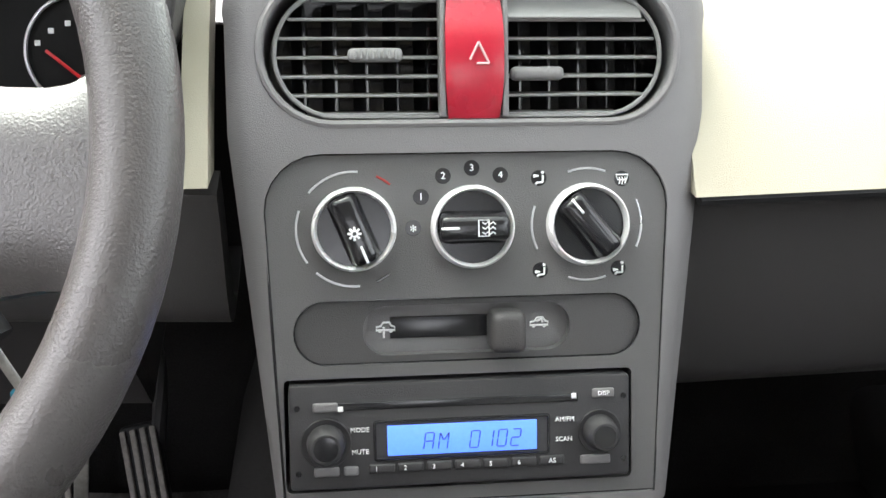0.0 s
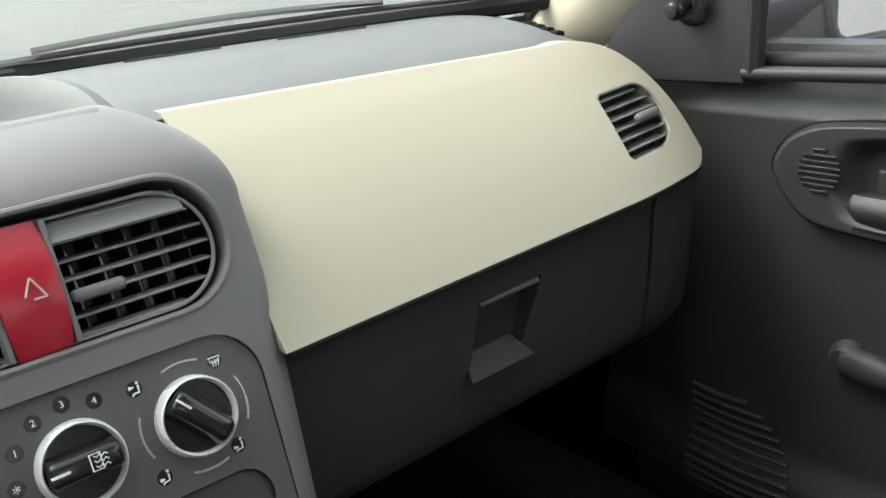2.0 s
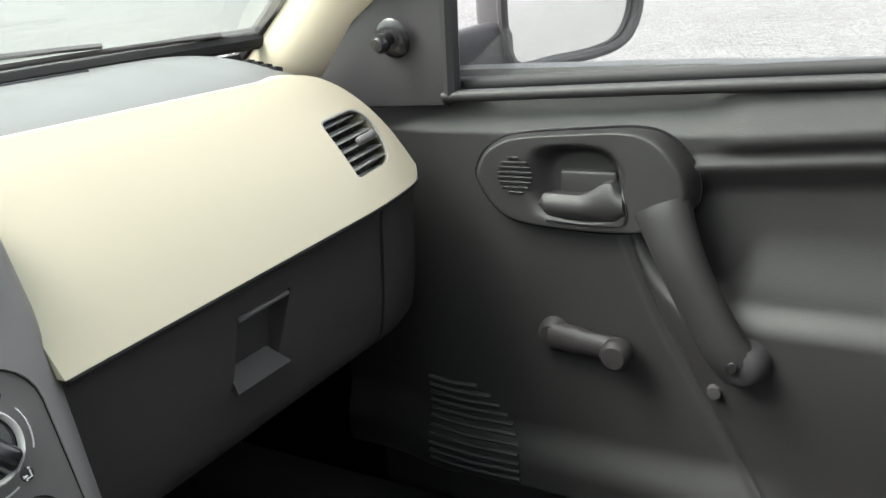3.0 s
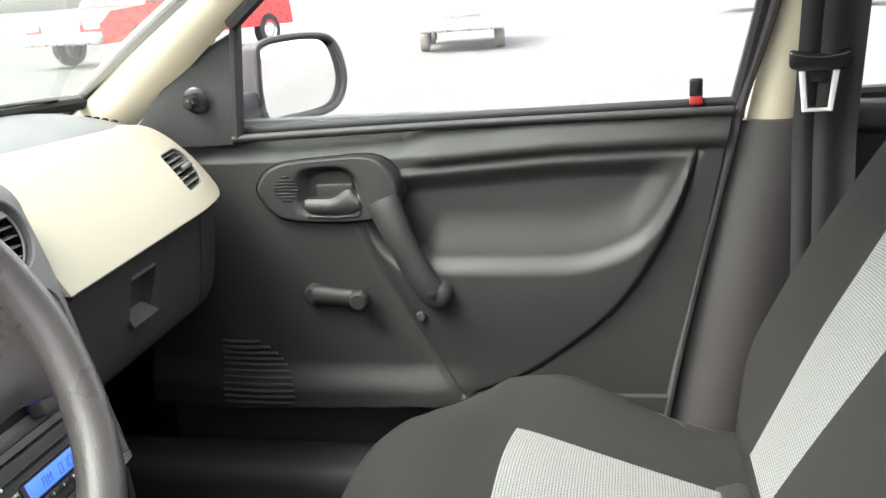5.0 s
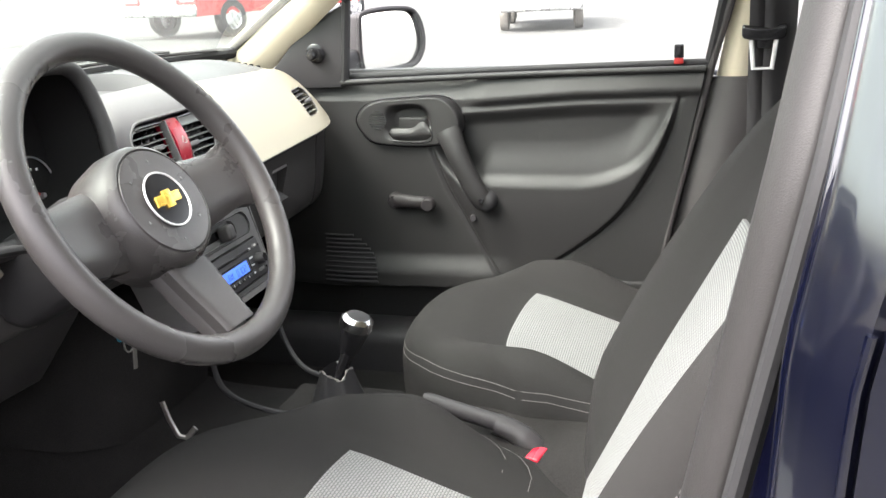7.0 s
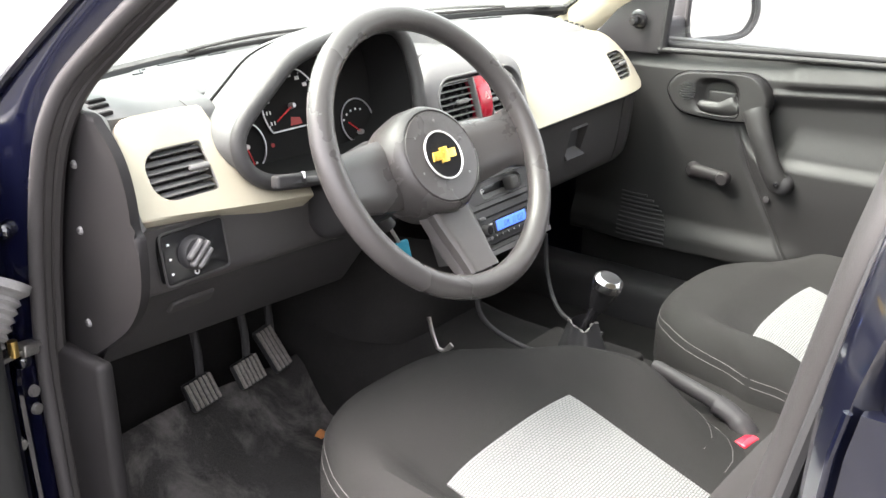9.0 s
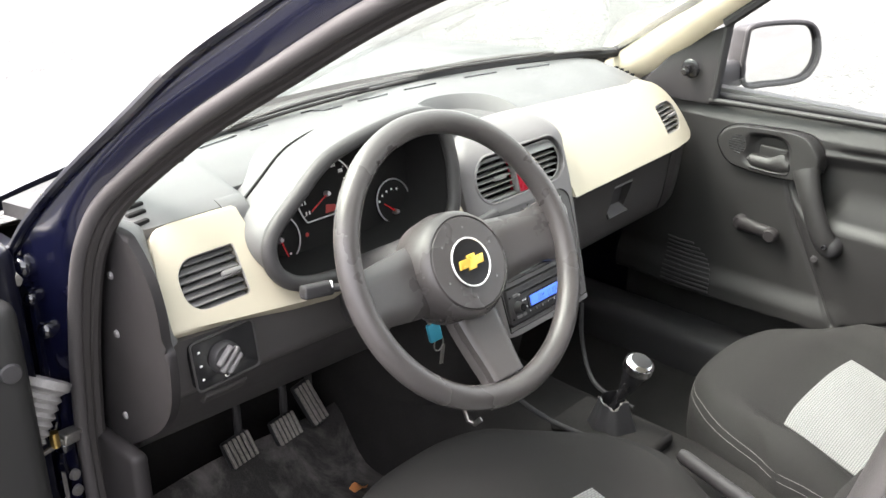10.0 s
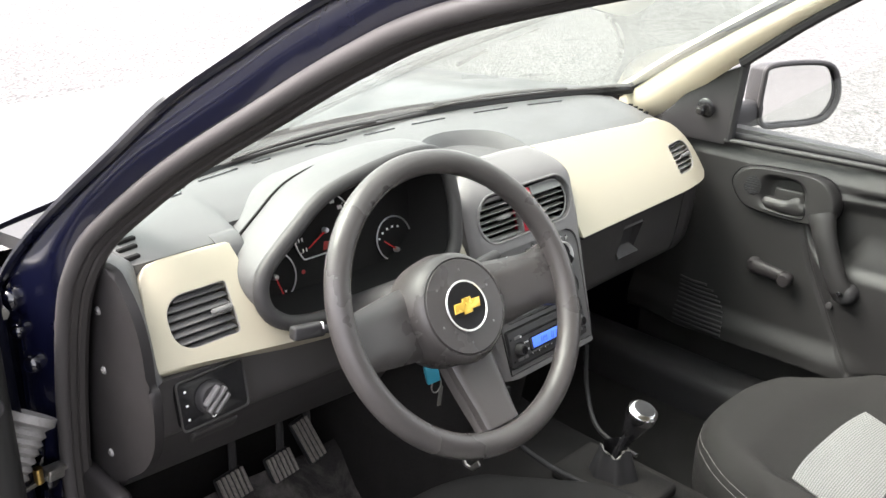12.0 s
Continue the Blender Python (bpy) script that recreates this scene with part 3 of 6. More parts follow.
# the dashboard's closed end, seen with the door open
END = [(0.754, 0.883), (0.757, 0.827), (0.778, 0.785), (0.818, 0.748), (0.91, 0.69), (0.985, 0.68), (0.985, 1.0), (0.90, 1.012), (0.828, 1.018), (0.805, 1.006), (0.778, 0.975), (0.765, 0.936), (0.762, 0.896)]
em = frame_at((-0.646, 0, 0), (0, -1, 0), (0, 0, 1))
part("end_cover", prism([(-p.x, p.y) for p in curve([(y, z, 0) for y, z in END], 4, True)], em, 0.012, 0.006, None, 3), ENDG, dash, "dark grey end cover held by three screws")
for y, z in ((0.862, 0.955), (0.868, 0.874), (0.878, 0.752)):
    sm = shift(em, -y, z, 0.0125)
    screw = part("screw", lathe([(0, 0.003), (0.004, 0.0025), (0.0055, 0.0), (0.0055, -0.003)], sm, 16), GREY, dash, "dull grey screw head")
    part("slot", rbox(shift(sm, 0, 0, 0.003), (0.003, 0.0006, 0.0006), 0.0002, 1), DARK, screw)
# rounded shoulder between the end cover, the trim and the dashboard's top
SHOULDER = [((0.763, 0.888), (-0.630, 0.776, 0.888)), ((0.764, 0.902), (-0.630, 0.788, 0.902)), ((0.770, 0.928), (-0.622, 0.812, 0.928)), ((0.784, 0.964), (-0.614, 0.842, 0.964)), ((0.796, 0.982), (-0.610, 0.856, 0.984)), ((0.811, 0.998), (-0.608, 0.866, 0.997)), ((0.83, 1.012), (-0.612, 0.876, 1.004)), ((0.85, 1.019), (-0.620, 0.895, 1.008)), ((0.91, 1.017), (-0.624, 0.93, 1.012)), ((0.97, 1.012), (-0.626, 0.98, 1.012))]
sa = curve([(-0.648, y, z) for (y, z), q in SHOULDER], 4)
sb = curve([q for p, q in SHOULDER], 4)
part("dash_shoulder", grid(lambda u, v: sa[round(u * (len(sa) - 1))].lerp(sb[round(u * (len(sb) - 1))], v) + Vector((0, -0.004, 0.003)) * math.sin(math.pi * v), len(sa) - 1, 6, (0, 0.012, -0.006)), DASH, dash, "grey rounded end of the dashboard top")
part("dash_filler", grid(lambda u, v: Vector((-0.497 + 0.037 * u, 0.880 - 0.034 * v - 0.006 * math.sin(math.pi * v), 1.002 - 0.032 * v + 0.006 * math.sin(math.pi * v))), 6, 8, (0, 0.012, -0.004)), DASH, dash)
# demister slots at both ends of the dashboard's top
def on_dash(x, y):
    """A point of the dashboard's top, by its plan."""
    a = top_edge(x)
    return dash_top((x + 0.655) / 1.25, (y - a.y) / (base_y(x) + 0.02 - a.y))


for x, y, turn, half in ((-0.592, 0.913, 10, 0.014), (-0.599, 0.897, 10, 0.014), (-0.606, 0.881, 10, 0.014), (0.522, 0.886, 25, 0.009), (0.526, 0.902, 25, 0.009), (0.530, 0.918, 25, 0.009), (0.534, 0.934, 25, 0.009)):
    part("demister_slot", rbox(Matrix.Translation(on_dash(x, y) - Vector((0, 0, 0.0026 if x < 0 else 0.003))) @ pose(0, 0, 0, 0, 0 if x < 0 else 10, turn), (half, 0.0042 if x > 0 else 0.0038, 0.006), 0.002, 1), DIALBLACK, dash)
# long thin demister slots along the windscreen's foot
for x0, x1, y0, y1 in ((-0.475, -0.439, 1.007, 1.014), (-0.409, -0.334, 1.025, 1.04), (-0.302, -0.266, 1.048, 1.052), (-0.184, -0.108, 1.072, 1.074), (-0.068, 0.002, 1.076, 1.076), (0.044, 0.118, 1.076, 1.068), (0.19, 0.27, 1.062, 1.05), (0.32, 0.40, 1.04, 1.02)):
    line = []
    for k in range(5):
        x, y = x0 + (x1 - x0) * k / 4, y0 + (y1 - y0) * k / 4
        a = top_edge(x)
        line.append(dash_top((x + 0.655) / 1.25, (y - a.y) / (base_y(x) + 0.02 - a.y)))
    part("demister_slot", tube(line, 0.0022, 6), BLACK, dash)

# headlight switch
sw = thing("headlight_switch", "dark grey rotary headlight switch set in the knee panel", "switch", (-0.556, 0.78, 0.84))
sp = frame_at((-0.570, 0.775, 0.845), (1, 0, 0.02), (0, 0.12, 1))
plate = part("plate", prism(stadium(0, 0, 0.045, 0.031, 0.006, 4), shift(sp, 0, 0, -0.01), 0.013, 0.002), BLACK, sw)
part("bezel", tube([shift(sp, u, v, 0.003).translation for u, v in stadium(0, 0, 0.046, 0.032, 0.006, 4)], 0.0016, 6, True, sp.col[2].to_3d()), LOWER, sw)
knob = part("knob", lathe([(0, 0.012), (0.018, 0.012), (0.0205, 0.009), (0.021, 0.0), (0.023, -0.001)], shift(sp, -0.004, 0.0, 0.003), 32), DARK, sw)
for k in (-1, 0, 1):
    part("grip", rbox(shift(sp, -0.004, 0, 0.016) @ pose(0, 0, 0, 0, 0, 40) @ Matrix.Translation((0, 0.009 * k, 0)), (0.0185 - 0.004 * abs(k), 0.0033, 0.006), 0.003, 2), GREY, knob)
    part("mark", rbox(shift(sp, -0.036, 0.018 * k, 0.0035), (0.0017, 0.0013, 0.0004), 0.0002, 1), WHITE, sw)
part("light_symbol", lathe([(0.0018, 0.001), (0.0035, 0.001), (0.0035, 0)], shift(sp, -0.004, -0.024, 0.004), 12), WHITE, sw)

# ---- instrument cluster under its hood ----
cl = thing("instrument_cluster", "instrument cluster with three dials under a grey hood", "instruments", (-0.31, 0.87, 0.9))
CX, CZ = -0.315, 0.972


LIP = curve([(0.164, 0.0, 0), (0.166, 0.035, 0), (0.160, 0.072, 0), (0.14, 0.094, 0), (0.09, 0.098, 0), (0.016, 0.09, 0), (-0.055, 0.074, 0), (-0.109, 0.042, 0), (-0.158, 0.008, 0), (-0.173, -0.019, 0), (-0.166, -0.047, 0), (-0.137, -0.067, 0), (-0.08, -0.076, 0), (0.0, -0.08, 0), (0.1, -0.076, 0), (0.148, -0.05, 0)], 6, True)


def lip(a, grow=0.0, y0=0.775):
    """The rim of the cluster's mouth, by the turn round it (0 to 2 pi)."""
    n = len(LIP)
    t = (a / (2 * math.pi)) % 1.0 * n
    p = LIP[int(t) % n].lerp(LIP[(int(t) + 1) % n], t - int(t))
    k = 1 + grow / 0.13
    x, v = p.x * k, p.y * k
    return Vector((CX + x, y0 + 0.006 + 0.27 * v, CZ + 0.963 * v))


def hood(u, v):
    a = 2 * math.pi * (-0.14 + 0.80 * u)
    p = lip(a, 0.003 + 0.007 * math.sin(math.pi / 2 * min(v * 4, 1)) * smooth01((u - 0.62) / -0.1))
    k = max(v - 0.10, 0) / 0.90
    h = (p.z - CZ) / 0.1
    left = p.x < CX
    narrow = 1 - (0.52 if left else 0.22) * k**2.6 + 0.02 * math.sin(math.pi * k)
    end_y = 1.035 - 0.03 * abs(p.x - CX) / 0.18
    q = Vector((CX + (p.x - CX) * narrow, p.y + (end_y - p.y) * k, p.z + (0.962 + 0.045 * h - p.z) * (smooth01(k) * 0.5 + k * 0.5)))
    q.z += 0.020 * math.sin(math.pi * k) * max(h, 0)
    q.y -= 0.006 * math.sin(math.pi * min(v * 6, 1))
    return q


part("hood", grid(hood, 64, 22), DASH, cl, "grey grained hood over the dials")
part("mouth", grid(lambda u, v: lip(2 * math.pi * u, 0.004 - 0.012 * v, 0.775 + 0.085 * v), 72, 8), DIALBLACK, cl, "dark inner wall of the hood")
part("rim", tube([lip(2 * math.pi * k / 72, 0.003) for k in range(72)], 0.0105, 12, True, (0, 1, 0)), RIMG, cl, "thick rounded dark grey rim")
fm = frame_at((CX, 0.862 + 0.28 * (CZ - 0.95), CZ), (1, 0, 0), (0, 0.28, 1))
face = part("dial_face", prism([((p.x - CX) * 1.0, (p.z - CZ) * 1.03) for p in (lip(2 * math.pi * k / 64) for k in range(64))], shift(fm, 0, 0, -0.004), 0.004), DIALBLACK, cl, "black dial face")


def dial(u, v, r, n, a0, a1, name, label, needle, foot=9.0, hub_v=0.0, reach=0.8):
    """A dial: bright ring (flat below foot), tick marks, figures, needle and hub."""
    m = shift(fm, u, v, 0.001)
    edge = [(r * math.cos(radians(a)), max(r * math.sin(radians(a)), -foot)) for a in range(0, 360, 5)]
    d = part(name, prism([(a, b) for k, (a, b) in enumerate(edge) if k == 0 or (a - edge[k - 1][0]) ** 2 + (b - edge[k - 1][1]) ** 2 > 1e-8], m, 0.0006), DIALBLACK, cl, label)
    ring = [m @ Vector((a, b, 0.003)) for a, b in edge]
    part("ring", tube(ring, 0.0012, 6, True, m.col[2].to_3d()), SILVER, d)
    c = shift(m, 0, hub_v, 0)
    big = r > 0.035
    for k in range(n):
        t = a0 + (a1 - a0) * k / (n - 1)
        a = radians(t)
        for j in ((-1, 1) if big and k < 5 else (-1, 0, 1) if big else (0,)):
            part("numeral", rbox(c @ pose(reach * r * math.cos(a) + 0.0028 * j, reach * r * math.sin(a), 0.0015), (0.0011 if big else 0.0016, 0.0026 if big else 0.0016, 0.0004), 0.0002, 1), WHITE, d)
        if big:
            part("tick", rbox(c @ pose(0.94 * r * math.cos(a), 0.94 * r * math.sin(a), 0.0015, 0, 0, t), (0.0014, 0.0005, 0.0003), 0.0002, 1), WHITE, d)
    a = radians(needle)
    long = 0.36 * r if big else 0.42 * r
    part("needle", rbox(c @ pose(long * math.cos(a), long * math.sin(a), 0.005, 0, 0, needle), (long, 0.0010, 0.0006), 0.0005, 1), NEEDLE, d)
    part("hub", lathe([(0, 0.009), (0.003, 0.009), (0.0042, 0.004), (0.0042, 0)], c, 16), SILVER, d)
    return d


speedo = dial(-0.008, -0.005, 0.053, 12, 206, -26, "speedometer", "round speedometer with white figures", 207, 0.031)
part("red_zone", prism([(-0.008, -0.027), (0.014, -0.027), (0.012, -0.018), (-0.004, -0.015)], shift(fm, -0.008, -0.005, 0.0015), 0.0005), REDMARK, speedo, "red mark low on the dial")
dial(0.112, -0.047, 0.033, 5, 140, 70, "fuel_gauge", "small round fuel gauge", 140, 9.0, -0.017, 1.05)
dial(-0.103, -0.046, 0.034, 2, 60, -60, "warning_dial", "small round dial of warning lamps", 285)
part("warning_lamp", lathe([(0, 0.001), (0.003, 0.001), (0.003, 0)], shift(fm, -0.055, -0.052, 0.001), 12), REDMARK, cl)

# ---- centre console ----
con = thing("centre_console", "grey centre console fascia with rounded top", "console", (0, 0.74, 0.7))
CO = Vector((0.0095, 0.748, 0.8545))
cm = frame_at(CO, (1, 0, 0), (0, 0.317, 0.948))


def con_half(v):
    """Half the fascia's width at a height."""
    if v > 0.11:
        return 0.132 - 0.046 * min((v - 0.11) / 0.075, 1) ** 2.0
    return 0.131 - 0.020 * max(0.05 - v, 0) / 0.2


def con_face(u, v):
    vv = -0.158 + 0.342 * v
    t = 2 * u - 1
    return cm @ Vector(((con_half(vv) - 0.005) * t + 0.009 * max(t, 0), vv, -11.2 * max(vv - 0.122, 0) ** 2 - 0.014 * abs(t) ** 14))


fascia = part("fascia", grid(con_face, 56, 64, tuple(cm.col[2].to_3d() * -0.075)), GREY, con, "grey plastic fascia")
VENT = stadium(0.004, 0.0935, 0.1095, 0.0365, 0.0355, 8)
INSET = [(-0.1005, -0.150), (0.104, -0.150)] + [(0.111 - 0.03 + 0.03 * math.cos(radians(a)), 0.010 + 0.03 * math.sin(radians(a))) for a in range(0, 91, 15)] + [(-0.1075 + 0.03 + 0.03 * math.cos(radians(a)), 0.010 + 0.03 * math.sin(radians(a))) for a in range(90, 181, 15)]
SLIDE = stadium(0.001, -0.0555, 0.0950, 0.0175, 0.0173, 8)
RADIO = stadium(-0.0045, -0.111, 0.0955, 0.031, 0.003, 3)
cut(fascia, prism(VENT, shift(cm, 0, 0, -0.05), 0.1), prism(INSET, shift(cm, 0, 0, -0.004), 0.1), prism(SLIDE, shift(cm, 0, 0, -0.007), 0.1), prism(stadium(0.0, -0.0555, 0.057, 0.0135, 0.013, 8), shift(cm, 0, 0, -0.014), 0.1), prism(RADIO, shift(cm, 0, 0, -0.06), 0.2))
face_sheet = part("inset_panel", prism(INSET, shift(cm, 0, 0, -0.0046), 0.0012), INSETG, con, "darker inset panel round the controls")
cut(face_sheet, prism(SLIDE, shift(cm, 0, 0, -0.02), 0.1), prism(RADIO, shift(cm, 0, 0, -0.06), 0.2))
slide_sheet = part("slider_panel", prism(stadium(0.001, -0.0555, 0.0945, 0.0170, 0.0168, 8), shift(cm, 0, 0, -0.0076), 0.0012), SLIDEG, con, "sunk rounded panel round the slider")
cut(slide_sheet, prism(stadium(0.0, -0.0555, 0.057, 0.0135, 0.013, 8), shift(cm, 0, 0, -0.02), 0.1))
# a thin dark joint round the inset panel, and a soft rolled lip under the vents
part("vent_lip", tube([cm @ Vector((u * 1.0, v, -0.001)) for u, v in stadium(0.004, 0.0935, 0.1112, 0.0382, 0.037, 8)], 0.0022, 8, True, cm.col[2].to_3d()), GREY, con)
part("slider_joint", tube([cm @ Vector((u, v, -0.0046)) for u, v in SLIDE], 0.0009, 6, True, cm.col[2].to_3d()), BLACK, con)
part("inset_joint", tube([cm @ Vector((u, v, -0.0042)) for u, v in INSET], 0.0013, 6, True, cm.col[2].to_3d()), BLACK, con)


# the two vents and the hazard switch between them
def side_outline(s):
    pts = stadium(0.004, 0.0920, 0.1040, 0.0325, 0.032, 8)
    edge = -0.0135 + 0.005 if s < 0 else 0.0185
    keep = [(u, v) for u, v in pts if (u < edge) == (s < 0)]
    if s < 0:
        keep = [(edge, 0.124)] + keep + [(edge, 0.059)]
    else:
        lowr = [(u, v) for u, v in keep if v < 0.0915]
        upr = [(u, v) for u, v in keep if v >= 0.0915]
        keep = [(edge, 0.059)] + lowr + upr + [(edge, 0.124)]
    mu = (min(u for u, v in keep) + max(u for u, v in keep)) / 2
    return mu, [(u - mu, v - 0.0915) for u, v in keep]


for s in (-1, 1):
    mu, line = side_outline(s)
    air_vent(con, shift(cm, mu, 0.0915, -0.005), line, 7, "air_vent", "dark grey centre air vent with thin blades", 0.007 if s < 0 else -0.024, 9 if s < 0 else 10, 5, 3 if s < 0 else 4)
    if s > 0:
        part("closed_blade", rbox(shift(cm, mu - 0.005, 0.1165, -0.007) @ pose(0, 0, 0, -38), (0.038, 0.0080, 0.0010), 0.0008, 1), SLAT_LIT, con)
hz = thing("hazard_switch", "red hazard warning switch with a worn white triangle", "switch", tuple(cm @ Vector((0.005, 0.097, 0))))


def hz_face(u, v):
    t = v * 2 - 1
    w = 0.0155 * (1 - 0.12 * abs(t) ** 3)
    return cm @ Vector((0.0048 + w * (2 * u - 1), 0.0915 + 0.0335 * t, 0.004 - 0.007 * t * t - 0.001 * (2 * u - 1) ** 4))


part("button", grid(hz_face, 8, 14, tuple(cm.col[2].to_3d() * -0.02)), RED, hz)
for a, b in (((-0.0045, -0.003), (0, 0.006)), ((0, 0.006), (0.0055, -0.005)), ((0.0055, -0.005), (-0.001, -0.005))):
    p, q = (cm @ Vector((0.0065 + k[0], 0.091 + k[1], 0.0044)) for k in (a, b))
    part("triangle_side", tube([p, q], 0.0006, 6), WORN, hz)
for s in (-1, 1):
    part("side_rail", rbox(shift(cm, 0.0048 + s * 0.0168, 0.0915, -0.006), (0.0016, 0.033, 0.006), 0.001, 1), GREY, hz)

# climate controls
cc = thing("climate_control", "climate control panel with three silver-ringed rotary knobs", "control panel", tuple(cm @ Vector((0, 0, -0.004))))
KNOBS = ((-0.0605, -68, "temperature_knob"), (0.003, 180, "fan_knob"), (0.066, 130, "airflow_knob"))
for u, ang, nm in KNOBS:
    km = shift(cm, u, 0.0, -0.004)
    kn = part(nm, lathe([(0, 0.003), (0.0195, 0.003), (0.020, 0.006)], km, 40), BLACK, cc, "black rotary knob with a bright ring")
    part("ring", lathe([(0.0194, 0.004), (0.0199, 0.0085), (0.0208, 0.0096), (0.0218, 0.0085), (0.0224, 0.002), (0.0228, 0.0)], km, 48), RING, kn)
    gm = km @ pose(0, 0, 0.006, 0, 0, ang)
    part("grip", rbox(shift(gm, 0, 0, 0.003), (0.0185, 0.0078, 0.006), 0.004, 3, lambda p: Vector((p.x, p.y * (1 - 0.25 * p.z / 0.006), p.z))), BLACK, kn)
    part("pointer", rbox(shift(gm, 0.0135, 0, 0.0093), (0.0048, 0.0007, 0.0004), 0.0002, 1), WHITE, kn)
for k in range(8):
    a = radians(45 * k)
    part("snowflake_arm", rbox(cm @ pose(-0.0605 + 0.0026 * math.cos(a), -0.0015 + 0.0026 * math.sin(a), 0.0116, 0, 0, 45 * k), (0.0010, 0.0006, 0.0004), 0.0002, 1), WHITE, cc)
part("snowflake_ring", tube([cm @ Vector((-0.0605 + 0.0015 * math.cos(a), -0.0015 + 0.0015 * math.sin(a), 0.0118)) for a in (math.pi * k / 6 for k in range(12))], 0.0004, 6, True, cm.col[2].to_3d()), WHITE, cc)
# window emblem on the fan knob: a frame with three wavy lines of warm air
part("demist_frame", tube([cm @ Vector((0.0085 + du, dv, 0.0118)) for du, dv in ((-0.0042, -0.0042), (0.0012, -0.0042), (0.0012, 0.0042), (-0.0042, 0.0042))], 0.0004, 6, True, cm.col[2].to_3d()), WHITE, cc)
for dv in (-0.0026, 0, 0.0026):
    part("demist_wave", tube([cm @ Vector((0.0062 + 0.0014 * k, dv + 0.0006 * (-1) ** k, 0.0118)) for k in range(6)], 0.00035, 6, False, cm.col[2].to_3d()), WHITE, cc)


def arc_mark(u, v, r, a0, a1, mat):
    pts = [cm @ Vector((u + r * math.cos(radians(a)), v + r * math.sin(radians(a)), -0.0035)) for a in np.linspace(a0, a1, 12)]
    part("arc_mark", tube(pts, 0.0007, 6, False, cm.col[2].to_3d()), mat, cc)


for u, spans in ((-0.0605, ((85, 140, DASH), (160, 215, DASH), (228, 275, DASH), (50, 66, REDMARK), (292, 308, BLACK))), (0.066, ((70, 110, DASH), (160, 205, DASH), (-25, 25, DASH), (250, 290, DASH)))):
    for a0, a1, mt in spans:
        arc_mark(u, 0, 0.0305, a0, a1, SILVER if mt is DASH else mt)
for (u, v), word in (((-0.029, 0.0), "*"), ((-0.0245, 0.0165), "1"), ((-0.0125, 0.0275), "2"), ((0.003, 0.0315), "3"), ((0.0185, 0.0275), "4"), ((0.0395, 0.0255), ""), ((0.0855, 0.0245), ""), ((0.0835, -0.0245), ""), ((0.040, -0.0245), "")):
    dm = shift(cm, u, v, -0.0038)
    dot = part("symbol_dot", lathe([(0, 0.0006), (0.0041, 0.0006), (0.0046, 0)], dm, 20), BLACK, cc)
    if word:
        text_part(word, shift(dm, 0, 0 if word != "*" else -0.002, 0.0008), 0.0052 if word != "*" else 0.009, WHITE, dot, name="figure")
    else:
        top_right = u > 0.06 and v > 0
        if top_right:
            screen_mark = [(-0.0034, 0.0022), (0.0034, 0.0022), (0.0024, -0.0006), (-0.0024, -0.0006)]
            part("screen_mark", tube([shift(dm, p, q, 0.001).translation for p, q in screen_mark], 0.0004, 6, True, cm.col[2].to_3d()), WHITE, dot)
            for k in (-1, 0, 1):
                part("air_wave", tube([shift(dm, 0.0016 * k, 0.001, 0.001).translation, shift(dm, 0.0016 * k + 0.0005, -0.001, 0.001).translation, shift(dm, 0.0016 * k, -0.003, 0.001).translation], 0.0003, 6, False, cm.col[2].to_3d()), WHITE, dot)
        else:
            part("seat_mark", tube([shift(dm, 0.0022, 0.0016, 0.001).translation, shift(dm, 0.0020, -0.0022, 0.001).translation, shift(dm, -0.0012, -0.0024, 0.001).translation, shift(dm, -0.0018, -0.0034, 0.001).translation], 0.0006, 6, False, cm.col[2].to_3d()), WHITE, dot)
            part("head_mark", lathe([(0, 0.001), (0.0008, 0.001), (0.0008, 0)], shift(dm, 0.0020, 0.0030, 0.0005), 10), WHITE, dot)
            tip = (-0.0030, 0.0012) if v > 0 else (-0.0030, -0.0008)
            part("air_arrow", tube([shift(dm, -0.0002, tip[1], 0.001).translation, shift(dm, tip[0], tip[1], 0.001).translation], [0.0004, 0.0010], 6, False, cm.col[2].to_3d()), WHITE, dot)

# air recirculation slider
sl = thing("recirculation_slider", "grey sliding lever for air recirculation", "slider", tuple(cm @ Vector((0, -0.055, -0.01))))
part("lever", rbox(shift(cm, 0.0205, -0.0565, -0.001), (0.0098, 0.0115, 0.011), 0.005, 3), LOWER, sl)
part("slot", rbox(shift(cm, -0.008, -0.055, -0.0135), (0.034, 0.006, 0.0006), 0.0005, 1), BLACK, sl)
for u in (-0.0445, 0.041):
    outline = [(-0.0052, -0.0012), (-0.0048, 0.0006), (-0.0026, 0.0010), (-0.0012, 0.0030), (0.0022, 0.0030), (0.0034, 0.0010), (0.0050, 0.0006), (0.0052, -0.0012)]
    sym = part("car_symbol", tube([shift(cm, u + p, -0.0550 + q, -0.0130).translation for p, q in outline], 0.0006, 6, True, cm.col[2].to_3d()), WHITE, sl)
    for k in (-1, 1):
        part("wheel_mark", lathe([(0, 0.0004), (0.0011, 0.0004), (0.0011, 0)], shift(cm, u + 0.0030 * k, -0.0566, -0.0132), 10), WHITE, sym)
    arrow = [(-0.001, -0.0605), (-0.001, -0.0545)] if u < 0 else [(-0.0015, -0.0540), (0.0018, -0.0528), (0.0018, -0.0548)]
    part("air_arrow", tube([shift(cm, u + p, q, -0.0130).translation for p, q in arrow], 0.0006, 6, False, cm.col[2].to_3d()), WHITE, sym)

